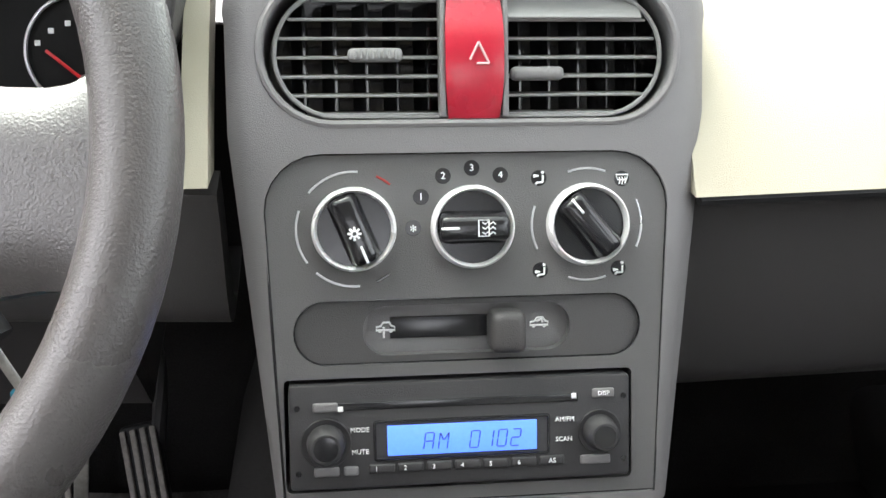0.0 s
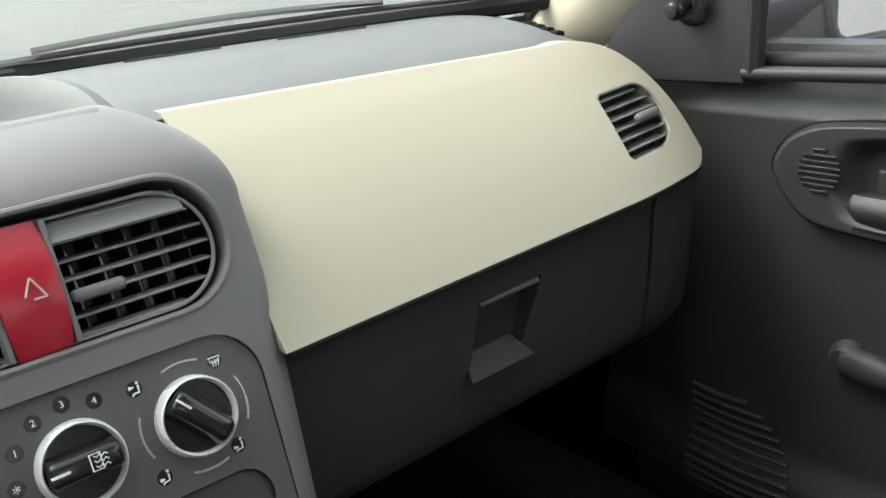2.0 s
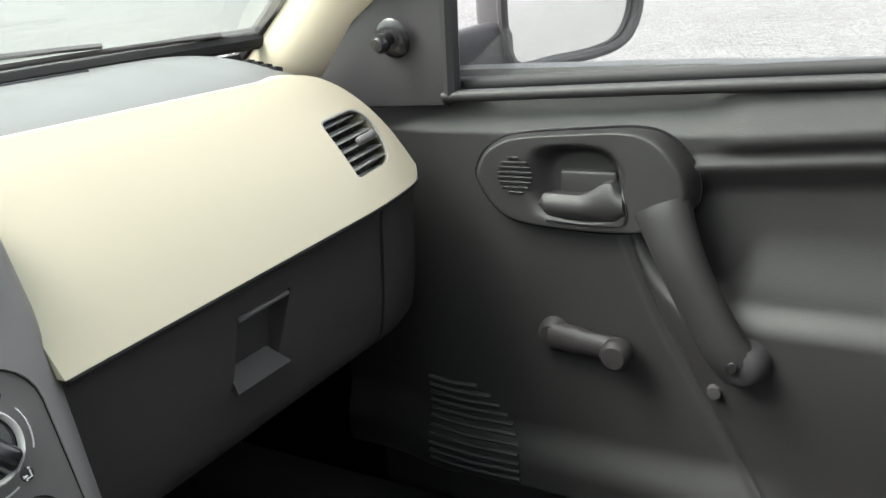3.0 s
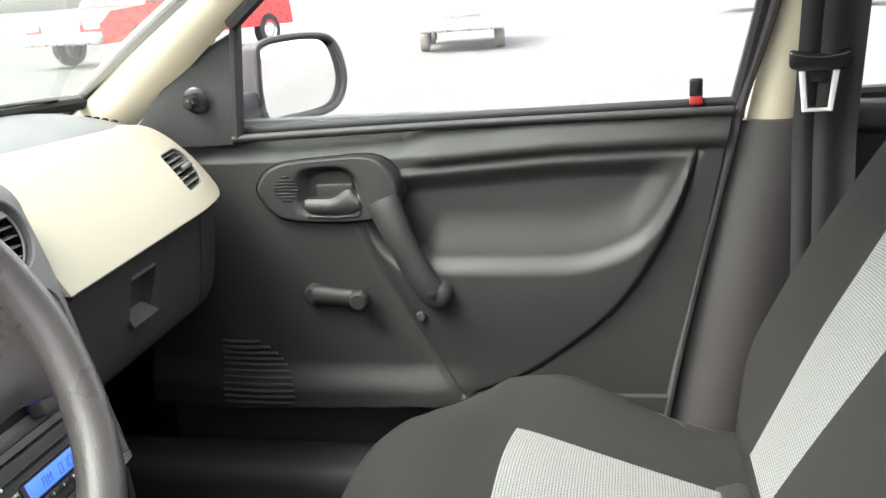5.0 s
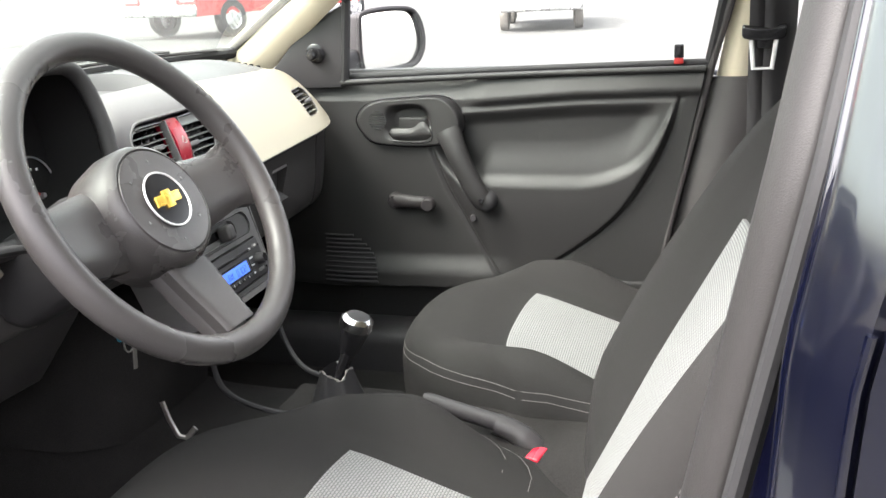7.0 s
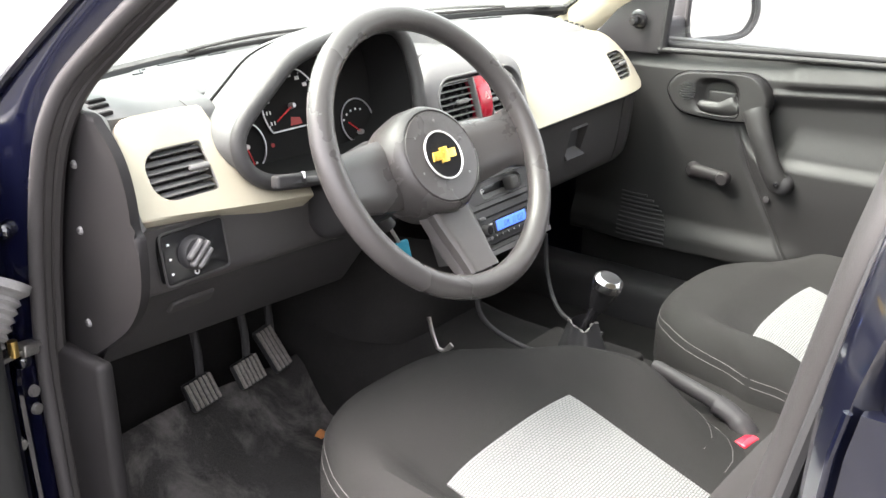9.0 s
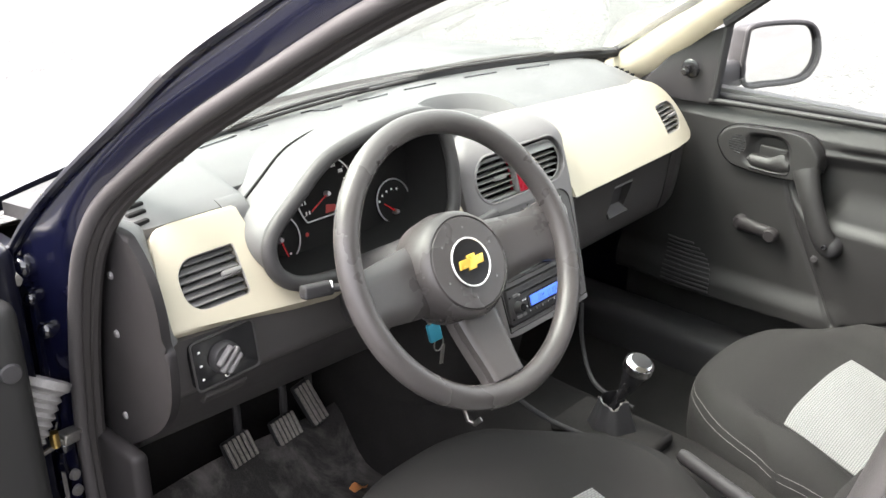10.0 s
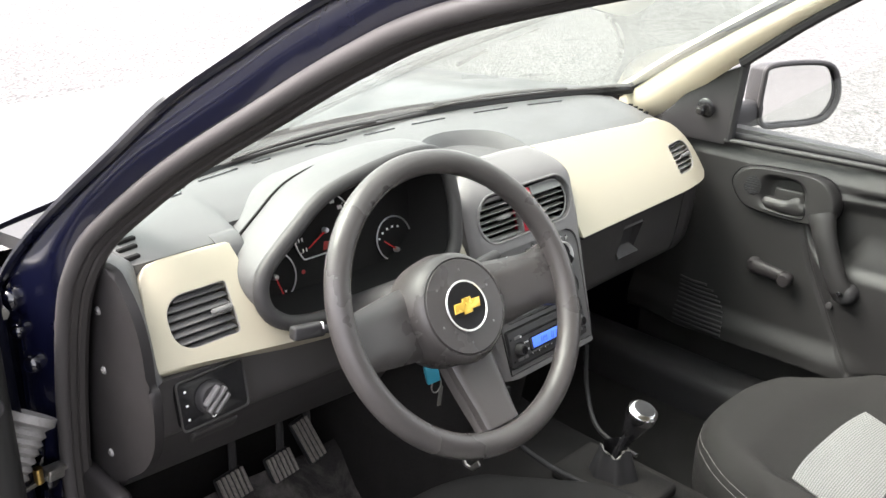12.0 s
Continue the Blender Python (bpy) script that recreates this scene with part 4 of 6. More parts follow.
# radio
rd = thing("car_radio", "black single-slot car radio with a blue lit display", "radio", tuple(cm @ Vector((0, -0.111, 0))))
rm = shift(cm, -0.0045, -0.111, 0.0)
part("face", prism(stadium(0, 0, 0.093, 0.0285, 0.002, 2), shift(rm, 0, 0, -0.055), 0.056, 0.0015), DARK, rd)
part("disc_slot", rbox(shift(rm, -0.002, 0.0165, 0.0009), (0.066, 0.0022, 0.0006), 0.0006, 1), BLACK, rd)
for u in (-0.0655, 0.0615):
    part("slot_mark", rbox(shift(rm, u, 0.0165 - (0.001 if u < 0 else -0.001), 0.0016), (0.0014, 0.0014, 0.0004), 0.0002, 1), WHITE, rd)
scr = part("display", rbox(shift(rm, 0.0, -0.003, 0.001), (0.0408, 0.0082, 0.0009), 0.0006, 1), LCD, rd, "blue lit display")
part("display_frame", tube([shift(rm, u, v, 0.001).translation for u, v in stadium(0, -0.003, 0.0475, 0.0105, 0.001, 2)], 0.0008, 6, True, cm.col[2].to_3d()), BLACK, rd)
SEGMENTS = {"a": ((0, 1), (1, 1)), "b": ((1, 1), (1, 0.5)), "c": ((1, 0.5), (1, 0)), "d": ((0, 0), (1, 0)), "e": ((0, 0.5), (0, 0)), "f": ((0, 1), (0, 0.5)), "g": ((0, 0.5), (1, 0.5)), "h": ((0, 1), (0.5, 0.5)), "k": ((1, 1), (0.5, 0.5))}
for u, lit in ((-0.0215, "abcefg"), (-0.0135, "bcefhk"), (0.0035, "abcdef"), (0.0110, "bc"), (0.0185, "abcdef"), (0.0260, "abdeg")):
    sign = part("character", bmesh.new(), LCDTXT, scr)
    marks = bmesh.new()
    for key in lit:
        ends = [shift(rm, u + 0.0048 * p + 0.0014 * q, -0.0085 + 0.0092 * q, 0.0021).translation for p, q in SEGMENTS[key]]
        tube([ends[0].lerp(ends[1], 0.08), ends[0].lerp(ends[1], 0.92)], 0.00035, 5, False, cm.col[2].to_3d(), 1.0, marks)
    marks.to_mesh(sign.data)
    marks.free()
for u, r in ((-0.0735, 0.0105), (0.076, 0.0095)):
    kn = part("knob", lathe([(0, 0.012), (r * 0.75, 0.012), (r * 0.9, 0.010), (r, 0.0), (r * 1.25, 0.0008), (r * 1.3, 0)], shift(rm, u, -0.003, 0.001), 32), DARK, rd)
    part("knob_cap", lathe([(0, 0.0005), (r * 0.62, 0.0), (r * 0.64, -0.001)], shift(rm, u, -0.003, 0.0132), 28), BLACK, kn)
for k in range(7):
    bt = part("button", rbox(shift(rm, -0.044 + 0.0155 * k, -0.0178, 0.001), (0.007, 0.0026, 0.0016), 0.0012, 2), DARK, rd)
    text_part("123456"[k] if k < 6 else "AS", shift(rm, -0.047 + 0.0155 * k if k < 6 else 0.049, -0.0178, 0.0028), 0.0036, WHITE, bt, name="figure")
for u, v, w, t in ((-0.0735, 0.0165, 0.0068, ""), (-0.0735, -0.0185, 0.0068, ""), (0.078, 0.0185, 0.0062, "DISP"), (0.0735, -0.0185, 0.0085, ""), (-0.0605, -0.0185, 0.004, "")):
    bt = part("button", rbox(shift(rm, u, v, 0.001), (w, 0.0026, 0.0014), 0.0012, 2), GREY, rd)
    if t:
        text_part(t, shift(rm, u, v, 0.0026), 0.0034, WHITE, bt, name="figure")
for u, v, t in ((-0.0555, 0.0035, "MODE"), (-0.0555, -0.0085, "MUTE"), (0.0565, 0.0045, "AM/FM"), (0.0560, -0.0065, "SCAN")):
    text_part(t, shift(rm, u, v, 0.0012), 0.0036, WHITE, rd, name="lettering")
for u in (-0.0885, 0.0895):
    for v in (0.0165, -0.019):
        part("key_hole", lathe([(0, 0.0006), (0.0016, 0.0006), (0.0016, 0)], shift(rm, u, v, 0.001), 10), BLACK, rd)

# storage hump behind the fascia's crest: a half-moon tray with a raised rim
def tray(u, v):
    a = math.pi * u
    r = 1.3 * v
    prof = 0.992 + 0.040 * smooth01((r - 0.70) / 0.30) if r < 1.0 else 1.032 - 0.036 * smooth01((r - 1.0) / 0.3)
    prof -= 0.022 * (1 - math.sin(a)) ** 3 * (r > 0.7)
    return Vector((-0.005 + 0.104 * r * math.cos(a), 0.854 + 0.108 * r * math.sin(a), prof))


part("tray_front", rbox(pose(-0.005, 0.848, 0.998, 25), (0.098, 0.008, 0.017), 0.006, 2), GREY, con)
part("storage_tray", grid(tray, 40, 24), DASH, con, "shallow tray with a raised rim on top of the dashboard")
# lower console running down to the tunnel
low = part("lower_console", grid(lambda u, v: Vector((-0.005 + (2 * u - 1) * (0.10 + 0.055 * v), 0.76 + 0.06 * v + 0.10 * (2 * u - 1) ** 4, 0.715 - 0.19 * v)), 16, 10, (0, 0.2, 0)), CARPET, con)
for s in (-1, 1):
    part("bracket_rail", tube(curve([(s * 0.10 - 0.005, 0.70, 0.70), (s * 0.098 - 0.005, 0.69, 0.62), (s * 0.07 - 0.005, 0.64, 0.575), (s * 0.06, 0.56, 0.565)]), 0.004, 8), RUBBER, con)
part("support_bracket", tube([(-0.17, 0.742, 0.625), (-0.17, 0.735, 0.60), (-0.17, 0.724, 0.576), (-0.168, 0.712, 0.574), (-0.165, 0.70, 0.588)], 0.0045, 6, False, (1, 0, 0), 0.5), STEEL, con, "bare bent steel bracket")

# ---- steering wheel ----
wheel = thing("steering_wheel", "worn grey three-spoke steering wheel with a gold badge", "steering wheel", (-0.311, 0.60, 0.934))
TILT, YAW = radians(30.4), radians(-2.8)
sm_ = frame_at((-0.307, 0.601, 0.9396), (math.cos(YAW), math.sin(YAW), 0), (-math.sin(YAW) * math.sin(TILT), math.cos(YAW) * math.sin(TILT), math.cos(TILT)))
rim_m = shift(sm_, 0.0013, 0.0081, -0.0078)
WR = 0.1793
part("rim", tube([rim_m @ Vector((WR * math.cos(a), WR * math.sin(a), 0)) for a in (2 * math.pi * k / 96 for k in range(96))], 0.0158, 16, True, sm_.col[2].to_3d()), WHEEL, wheel, "grained grey rim, shiny from wear")


def spoke(a, w0, w1, d0=-0.032, d1=-0.012):
    """A dished spoke from the hub to the rim."""
    m = sm_ @ pose(0, 0, 0, 0, 0, a)

    def f(u, v):
        half = w0 + (w1 - w0) * smooth01(u)
        t = 2 * v - 1
        flare = 1 + 0.18 * smooth01((u - 0.8) / 0.2)
        w = half * t * flare
        r = 0.05 + (math.sqrt((WR - 0.007) ** 2 - w * w) - 0.05) * u
        return m @ Vector((r, w, d0 + (d1 - d0) * u - 0.016 * abs(t) ** 4 * (1 - 0.6 * u ** 4)))
    return grid(f, 14, 12, tuple(sm_.col[2].to_3d() * -0.010))


for a, w0, w1, lab in ((0, 0.046, 0.036, ""), (180, 0.046, 0.036, ""), (-90, 0.034, 0.026, "")):
    part("spoke", spoke(a, w0, w1), WHEEL, wheel)
def spoke_cover(u, v):
    """Flat cover on the lower spoke, square-shouldered, ending short of the rim."""
    r, t = 0.066 + 0.086 * u, 2 * v - 1
    half = 0.034 - 0.007 * smooth01(u)
    return sm_ @ Vector((half * t, -r, -0.024 + 0.018 * u - 0.004 * abs(t) ** 10))


part("spoke_cover", grid(spoke_cover, 14, 16, tuple(sm_.col[2].to_3d() * -0.012)), WHEEL, wheel, "flat grey cover of the lower spoke")
hub = part("hub", lathe([(0, -0.004), (0.059, -0.006), (0.0605, -0.0085), (0.062, -0.0065), (0.066, -0.009), (0.0705, -0.018), (0.074, -0.045), (0.07, -0.075)], sm_, 56), WHEEL, wheel, "round horn pad")
badge = part("badge", lathe([(0, 0.0), (0.0305, 0.0), (0.0305, -0.004)], shift(sm_, 0, 0, -0.003), 40), BLACK, hub, "round black badge")
part("badge_ring", tube([sm_ @ Vector((0.0312 * math.cos(a), 0.0312 * math.sin(a), -0.003)) for a in (2 * math.pi * k / 48 for k in range(48))], 0.0013, 6, True, sm_.col[2].to_3d()), RING, badge)
part("gold_bar", prism([(-0.0225, -0.0058), (0.0195, -0.0058), (0.0225, 0.0058), (-0.0195, 0.0058)], shift(sm_, 0, 0, -0.0028), 0.0016, 0.0006), GOLD, badge)
part("gold_block", prism([(-0.0085, -0.0098), (0.0055, -0.0098), (0.0085, 0.0098), (-0.0055, 0.0098)], shift(sm_, 0, 0, -0.0026), 0.0017, 0.0006), GOLD, badge)
for k in range(6):
    a = radians(60 * k + 20)
    part("pad_dimple", lathe([(0, 0.0005), (0.0014, 0.0005), (0.0018, 0)], shift(sm_, 0.046 * math.cos(a), 0.046 * math.sin(a), -0.0053), 10), GREY, hub)

# steering column, stalks and key
col = thing("steering_column", "dark grey steering column shroud with key in the lock", "steering column", (-0.311, 0.75, 0.85))
part("shroud", rbox(frame_at((-0.311, 0.735, 0.872), (1, 0, 0), (0, math.sin(TILT), math.cos(TILT))), (0.062, 0.05, 0.09), 0.035, 4), DARK, col)
stalk = part("stalk", tube(curve([(-0.36, 0.69, 0.90), (-0.43, 0.70, 0.915), (-0.485, 0.712, 0.922)]), [0.006] * 8 + [0.007] * 4 + [0.011] * 5, 10, flat=0.75), DARK, col, "black indicator stalk with white symbols")
part("stalk_end", rbox(frame_at((-0.474, 0.708, 0.922), (1, -0.15, -0.1), (0, 0.2, 1)), (0.021, 0.0085, 0.009), 0.004, 2), DARK, stalk)
part("stalk_mark", rbox(frame_at((-0.458, 0.699, 0.928), (1, -0.15, -0.1), (0, 0.2, 1)), (0.0007, 0.004, 0.003), 0.0003, 1), WHITE, stalk)
part("stalk", tube(curve([(-0.26, 0.70, 0.90), (-0.19, 0.70, 0.925), (-0.145, 0.70, 0.932)]), [0.006] * 8 + [0.009] * 9, 10, flat=0.75), DARK, col, "black wiper stalk")
key = thing("ignition_key", "metal key with a teal plastic head in the ignition", "key", (-0.23, 0.75, 0.77))
part("lock", tube([(-0.262, 0.765, 0.815), (-0.245, 0.754, 0.792)], 0.012, 14), DARK, col, "black ignition lock barrel")
part("blade", tube([(-0.245, 0.752, 0.79), (-0.232, 0.747, 0.766)], 0.0032, 8, False, (0, 1, 0), 0.4), STEEL, key)
part("head", rbox(frame_at((-0.226, 0.745, 0.752), (1, -0.3, 0.2), (0.25, 0, 1)), (0.011, 0.0155, 0.004), 0.003, 2), TEAL, key, "teal plastic key head")
part("ring", tube([(-0.216 + 0.010 * math.cos(a), 0.745, 0.728 + 0.012 * math.sin(a)) for a in (2 * math.pi * k / 20 for k in range(20))], 0.0012, 6, True, (0, 1, 0)), STEEL, key)
part("spare_key", rbox(pose(-0.208, 0.745, 0.706, 0, 8, 0), (0.004, 0.001, 0.016), 0.001, 1), STEEL, key)

# ---- passenger door ----
door = thing("passenger_door", "grey plastic door trim with map pocket and pull grip", "car door", (0.65, 0.4, 0.4))
DX = 0.612


def seg_dist(y, z, pts):
    """The distance from (y, z) to a line of points."""
    best = 9.0
    for (a, b), (c, d) in zip(pts, pts[1:]):
        t = ((y - a) * (c - a) + (z - b) * (d - b)) / max((c - a) ** 2 + (d - b) ** 2, 1e-9)
        t = min(max(t, 0), 1)
        best = min(best, math.hypot(y - a - t * (c - a), z - b - t * (d - b)))
    return best


RAIL = [(0.525, 0.890), (0.50, 0.892), (0.30, 0.905), (0.108, 0.909)]
SWEEP = [(p.x, p.y) for p in curve([(0.108, 0.909, 0), (0.124, 0.844, 0), (0.16, 0.767, 0), (0.223, 0.678, 0), (0.339, 0.588, 0), (0.43, 0.55, 0)], 5)]
FRONT = [(0.592, 0.826), (0.556, 0.734), (0.474, 0.583), (0.45, 0.55)]
LEDGE = [(0.52, 0.74), (0.465, 0.745), (0.272, 0.753), (0.19, 0.778), (0.158, 0.82), (0.147, 0.86)]
LEDGE = [(p.x, p.y) for p in curve([(y, z, 0) for y, z in LEDGE], 4)]


def sweep_y(z):
    """How far back the raised map pocket reaches at a height."""
    best = 0.108
    for (a, b), (c, d) in zip(SWEEP, SWEEP[1:]):
        if (b - z) * (d - z) <= 0 and abs(b - d) > 1e-9:
            best = a + (c - a) * (z - b) / (d - b)
    return best


def front_y(z):
    t = min(max((0.826 - z) / 0.243, 0), 1)
    return 0.592 - 0.118 * t


def rail_z(y):
    """The height of the crease under the top rail."""
    for (a, b), (c, d) in zip(RAIL, RAIL[1:]):
        if c <= y <= a:
            return b + (d - b) * (y - a) / (c - a)
    return RAIL[0][1] if y > RAIL[0][0] else RAIL[-1][1]


def door_face(y, z):
    x = DX
    # the top rail swells towards the glass
    zr = rail_z(y)
    x += -0.009 * smooth01((z - zr) / 0.016) * (1 - smooth01((y - 0.47) / 0.05)) + 0.026 * max(z - zr - 0.02, 0) / 0.055
    # the pocket: hollow above the ledge, full below it
    inner = smooth01((front_y(z) - y) / 0.04 + 0.3) * smooth01((y - sweep_y(z)) / 0.014)
    zl = 0.745 + 2.6 * max(0.30 - y, 0) ** 2 + 9 * max(0.2 - y, 0) ** 2 + 7 * max(y - 0.5, 0) ** 2
    hollow = smooth01((z - zl - 0.002) / (0.085 - 0.05 * smooth01((y - 0.46) / 0.04))) * (1 - smooth01((z - zr + 0.035) / 0.033)) * smooth01((y - sweep_y(z) - 0.012) / 0.06)
    full = 0.28 + 0.72 * (1 - smooth01((z - zl + 0.008) / 0.03))
    full *= 1 - 0.85 * smooth01((zl - z) / 0.2)
    x += inner * (1 - smooth01((z - zr) / 0.006)) * (0.012 * hollow - 0.016 * full * (1 - hollow))
    # the foot of the door bulges round the speaker
    x -= 0.016 * smooth01((0.60 - z) / 0.05) * smooth01((y - 0.40) / 0.1) * (1 - 0.6 * smooth01((0.53 - z) / 0.03))
    x += 0.05 * smooth01((0.522 + 0.03 * (0.835 - y) - z) / 0.008) if y > 0.4 else 0.0
    # room behind the finger scoop
    du, dv = (0.617 - y) / 0.046, (z - 0.868) / 0.030
    x += 0.030 * (1 - smooth01(math.hypot(du, dv) - 0.6))
    # grooves
    for line, w, d in ((RAIL, 0.0042, 0.0032), (SWEEP, 0.0028, 0.002), (FRONT, 0.0042, 0.006)):
        x += d * math.exp(-((seg_dist(y, z, line) / w) ** 2))
    # the front of the panel folds away under the dashboard
    x += 0.02 * smooth01((y - 0.80) / 0.12)
    return x


def door_sheet(u, v):
    z = 0.30 + 0.667 * v
    back = 0.064 + (0.967 - z) * 0.205
    y = back + (0.96 - back) * u
    return Vector((door_face(y, z), y, z + 0.008 * (1 - u) * smooth01((z - 0.91) / 0.057) * 0.5))


panel = part("trim_panel", grid(door_sheet, 270, 270, (0.03, 0, 0)), DOOR, door, "dark grey grained door trim", True, 60)
part("sill_strip", tube(curve([(0.622, 0.06, 0.972), (0.624, 0.4, 0.966), (0.618, 0.77, 0.957)]), 0.0055, 10, flat=1.2), RUBBER, door)
part("sill_bead", tube(curve([(0.610, 0.065, 0.962), (0.612, 0.4, 0.957), (0.604, 0.765, 0.948)]), 0.006, 10), DOOR, door)

# handle plate with its scoop
dm_ = frame_at((DX, 0.625, 0.876), (0, -1, 0), (0, 0, 1))


def plate_line(g=0.0):
    pts = curve([(-0.115, -0.008, 0), (-0.106, 0.015, 0), (-0.089, 0.028, 0), (-0.061, 0.036, 0), (0.009, 0.041, 0), (0.055, 0.043, 0), (0.081, 0.037, 0), (0.100, 0.019, 0), (0.109, -0.002, 0), (0.106, -0.025, 0), (0.086, -0.045, 0), (0.045, -0.055, 0), (-0.004, -0.057, 0), (-0.070, -0.052, 0), (-0.097, -0.038, 0)], 4, True)
    return [(p.x * (1 + g), p.y * (1 + g * 2)) for p in pts]


HP = plate_line()


def plate_height(u, v):
    """The plate's relief: a dished finger scoop and a swollen rear end that carries the grip."""
    w = 0.013 + 0.013 * smooth01((u - 0.02) / 0.07)
    du, dv = (u + 0.008) / 0.056, (v + 0.009) / 0.039
    d = (abs(du) ** 2.6 + abs(dv) ** 3) ** (1 / 2.8)
    soft = 0.34 if u > 0 else 0.34 + 5.0 * min(-u, 0.07)
    w -= 0.021 * (1 - smooth01((d - 1.0 + soft) / soft)) * smooth01((u + 0.072) / 0.05)
    return w


def plate_face(u, v):
    a, b = HP[round(u * len(HP)) % len(HP)]
    k = 1 - (1 - v) ** 1.6 if v < 1 else 1.0
    a, b = a * k, b * k
    edge = 1 - (1 - min((1 - k) / 0.09, 1)) ** 2.4
    return dm_ @ Vector((a, b, plate_height(a, b) * edge - 0.001 * (1 - edge)))


hplate = part("handle_plate", grid(plate_face, len(HP), 40, (0.004, 0, 0)), DOOR, door, "oval handle plate with a finger scoop")
# black outline painted in as the soft shadow round the plate
part("plate_shadow_line", tube([dm_ @ Vector((u, v, 0.0015)) for u, v in plate_line(0.006)], 0.0014, 6, True, (1, 0, 0)), BLACK, door)


def lever_face(u, v):
    """The release lever: slim at its front, thick and upturned at its rear end."""
    x = -0.047 + 0.089 * u
    lo = -0.0435 + 0.009 * (1 - smooth01(u / 0.15)) + 0.006 * smooth01((u - 0.86) / 0.14)
    hi = -0.020 + 0.014 * smooth01((u - 0.5) / 0.36) - 0.011 * smooth01((u - 0.86) / 0.14) - 0.008 * (1 - smooth01(u / 0.08))
    t = 2 * v - 1
    return dm_ @ Vector((x + 0.004 * u * (1 - v), lo + (hi - lo) * v, 0.014 - 0.006 * t * t + 0.006 * u - 0.005 * (1 - smooth01(u / 0.1))))


lever = part("handle_lever", grid(lever_face, 24, 10, (0.014, 0, 0)), DOOR, door, "curved grey release lever")
part("lever_seam", tube([dm_ @ Vector((u, v, plate_height(u, v) + 0.0004)) for u, v in [(p.x, p.y) for p in curve([(0.031, -0.003, 0), (0.040, -0.012, 0), (0.0465, -0.026, 0), (0.0455, -0.039, 0), (0.036, -0.046, 0), (0.0, -0.0475, 0), (-0.036, -0.0455, 0)], 5)]], 0.0011, 6, False, (1, 0, 0)), BLACK, hplate)
part("lever_tongue", rbox(shift(dm_, 0.003, -0.011, -0.004), (0.029, 0.012, 0.004), 0.004, 2), DOOR, door)
# small round grille beside the lever
for k in range(8):
    v = -0.017 + 0.0345 * k / 7
    hw = math.sqrt(max(0.0185**2 - v * v, 0)) if abs(v) < 0.0185 else 0.003
    part("tweeter_slot", rbox(shift(dm_, -0.066, v - 0.003, plate_height(-0.066, v - 0.003) + 0.0006), (max(hw, 0.004), 0.0013, 0.0008), 0.0004, 1), BLACK, hplate)

# pull grip
grip_pts = curve([(0.612 - 0.016, 0.625 - 0.080, 0.876 - 0.024), (0.591, 0.625 - 0.086, 0.876 - 0.038), (0.584, 0.625 - 0.101, 0.876 - 0.072), (0.582, 0.625 - 0.121, 0.876 - 0.115), (0.584, 0.625 - 0.138, 0.876 - 0.148), (0.590, 0.625 - 0.151, 0.876 - 0.166)], 6)
grip = part("pull_grip", tube(grip_pts, [0.0265 - 0.0055 * smooth01(i / 16) + 0.001 * smooth01((i - 20) / 10) for i in range(len(grip_pts))], 18, False, (1, 0, 0), 0.72), DOOR, door, "slanting dark grey pull grip")
part("grip_seam", tube([dm_ @ Vector((u, v, plate_height(u, v) + 0.0045 - 0.010 * abs(k - 4) ** 2 / 16)) for k, (u, v) in enumerate((0.056 + 0.006 * k, -0.038 + 0.0022 * k) for k in range(9))], 0.0009, 6, False, (1, 0, 0)), BLACK, grip)
part("grip_foot", lathe([(0, 0.019), (0.012, 0.018), (0.018, 0.014), (0.0215, 0.004), (0.0225, -0.016)], frame_at((0.592, 0.473, 0.715), (0, -1, 0.3), (0, 0.3, 1)), 28), RUBBER, grip, "dark rounded foot of the grip")
part("grip_screw", lathe([(0, 0.0006), (0.0045, 0.0006), (0.0055, -0.001)], frame_at((0.5690, 0.479, 0.719), (0, -1, 0.3), (0, 0.3, 1)), 16), BLACK, grip)
part("trim_plug", lathe([(0, 0.006), (0.006, 0.005), (0.008, 0.0)], frame_at((door_face(0.503, 0.677) - 0.001, 0.503, 0.677), (0, -1, 0), (0, 0, 1)), 18), DARK, door)
# window crank
cr = part("window_crank", tube(curve([(0.606, 0.666, 0.708), (0.600, 0.634, 0.708), (0.597, 0.593, 0.706)]), [0.0145] * 9 + [0.013] * 8, 14, False, (1, 0, 0), 0.75), ENDG, door, "dark grey window winder")
part("crank_boss", lathe([(0, 0.012), (0.012, 0.011), (0.017, 0.004), (0.019, -0.012)], frame_at((0.610, 0.666, 0.708), (0, -1, 0), (0, 0, 1)), 20), ENDG, cr)
part("crank_knob", lathe([(0, 0.022), (0.011, 0.0215), (0.0145, 0.018), (0.0155, 0.008), (0.013, 0.0), (0.01, -0.004)], frame_at((0.599, 0.592, 0.706), (0, -1, 0), (0, 0, 1)), 24), ENDG, cr)

# speaker grille: a half-round set of ribs
for k in range(11):
    z = 0.535 + 0.0095 * k
    t = (z - 0.545) / 0.095
    y0 = 0.713 + 0.10 * (1 - math.sqrt(max(1 - max(t, 0) ** 2.2, 0)))
    y1 = 0.83
    part("speaker_rib", tube([(door_face(y0, z) - 0.001, y0, z), (door_face((y0 + y1) / 2, z) - 0.003, (y0 + y1) / 2, z), (door_face(y1, z) - 0.001, y1, z)], 0.0026, 6), DARK, door)

# lock button, window pane, frame and mirror corner
lock = part("lock_button", rbox(pose(0.617, 0.113, 0.992), (0.006, 0.0085, 0.013), 0.003, 2), BLACK, door)
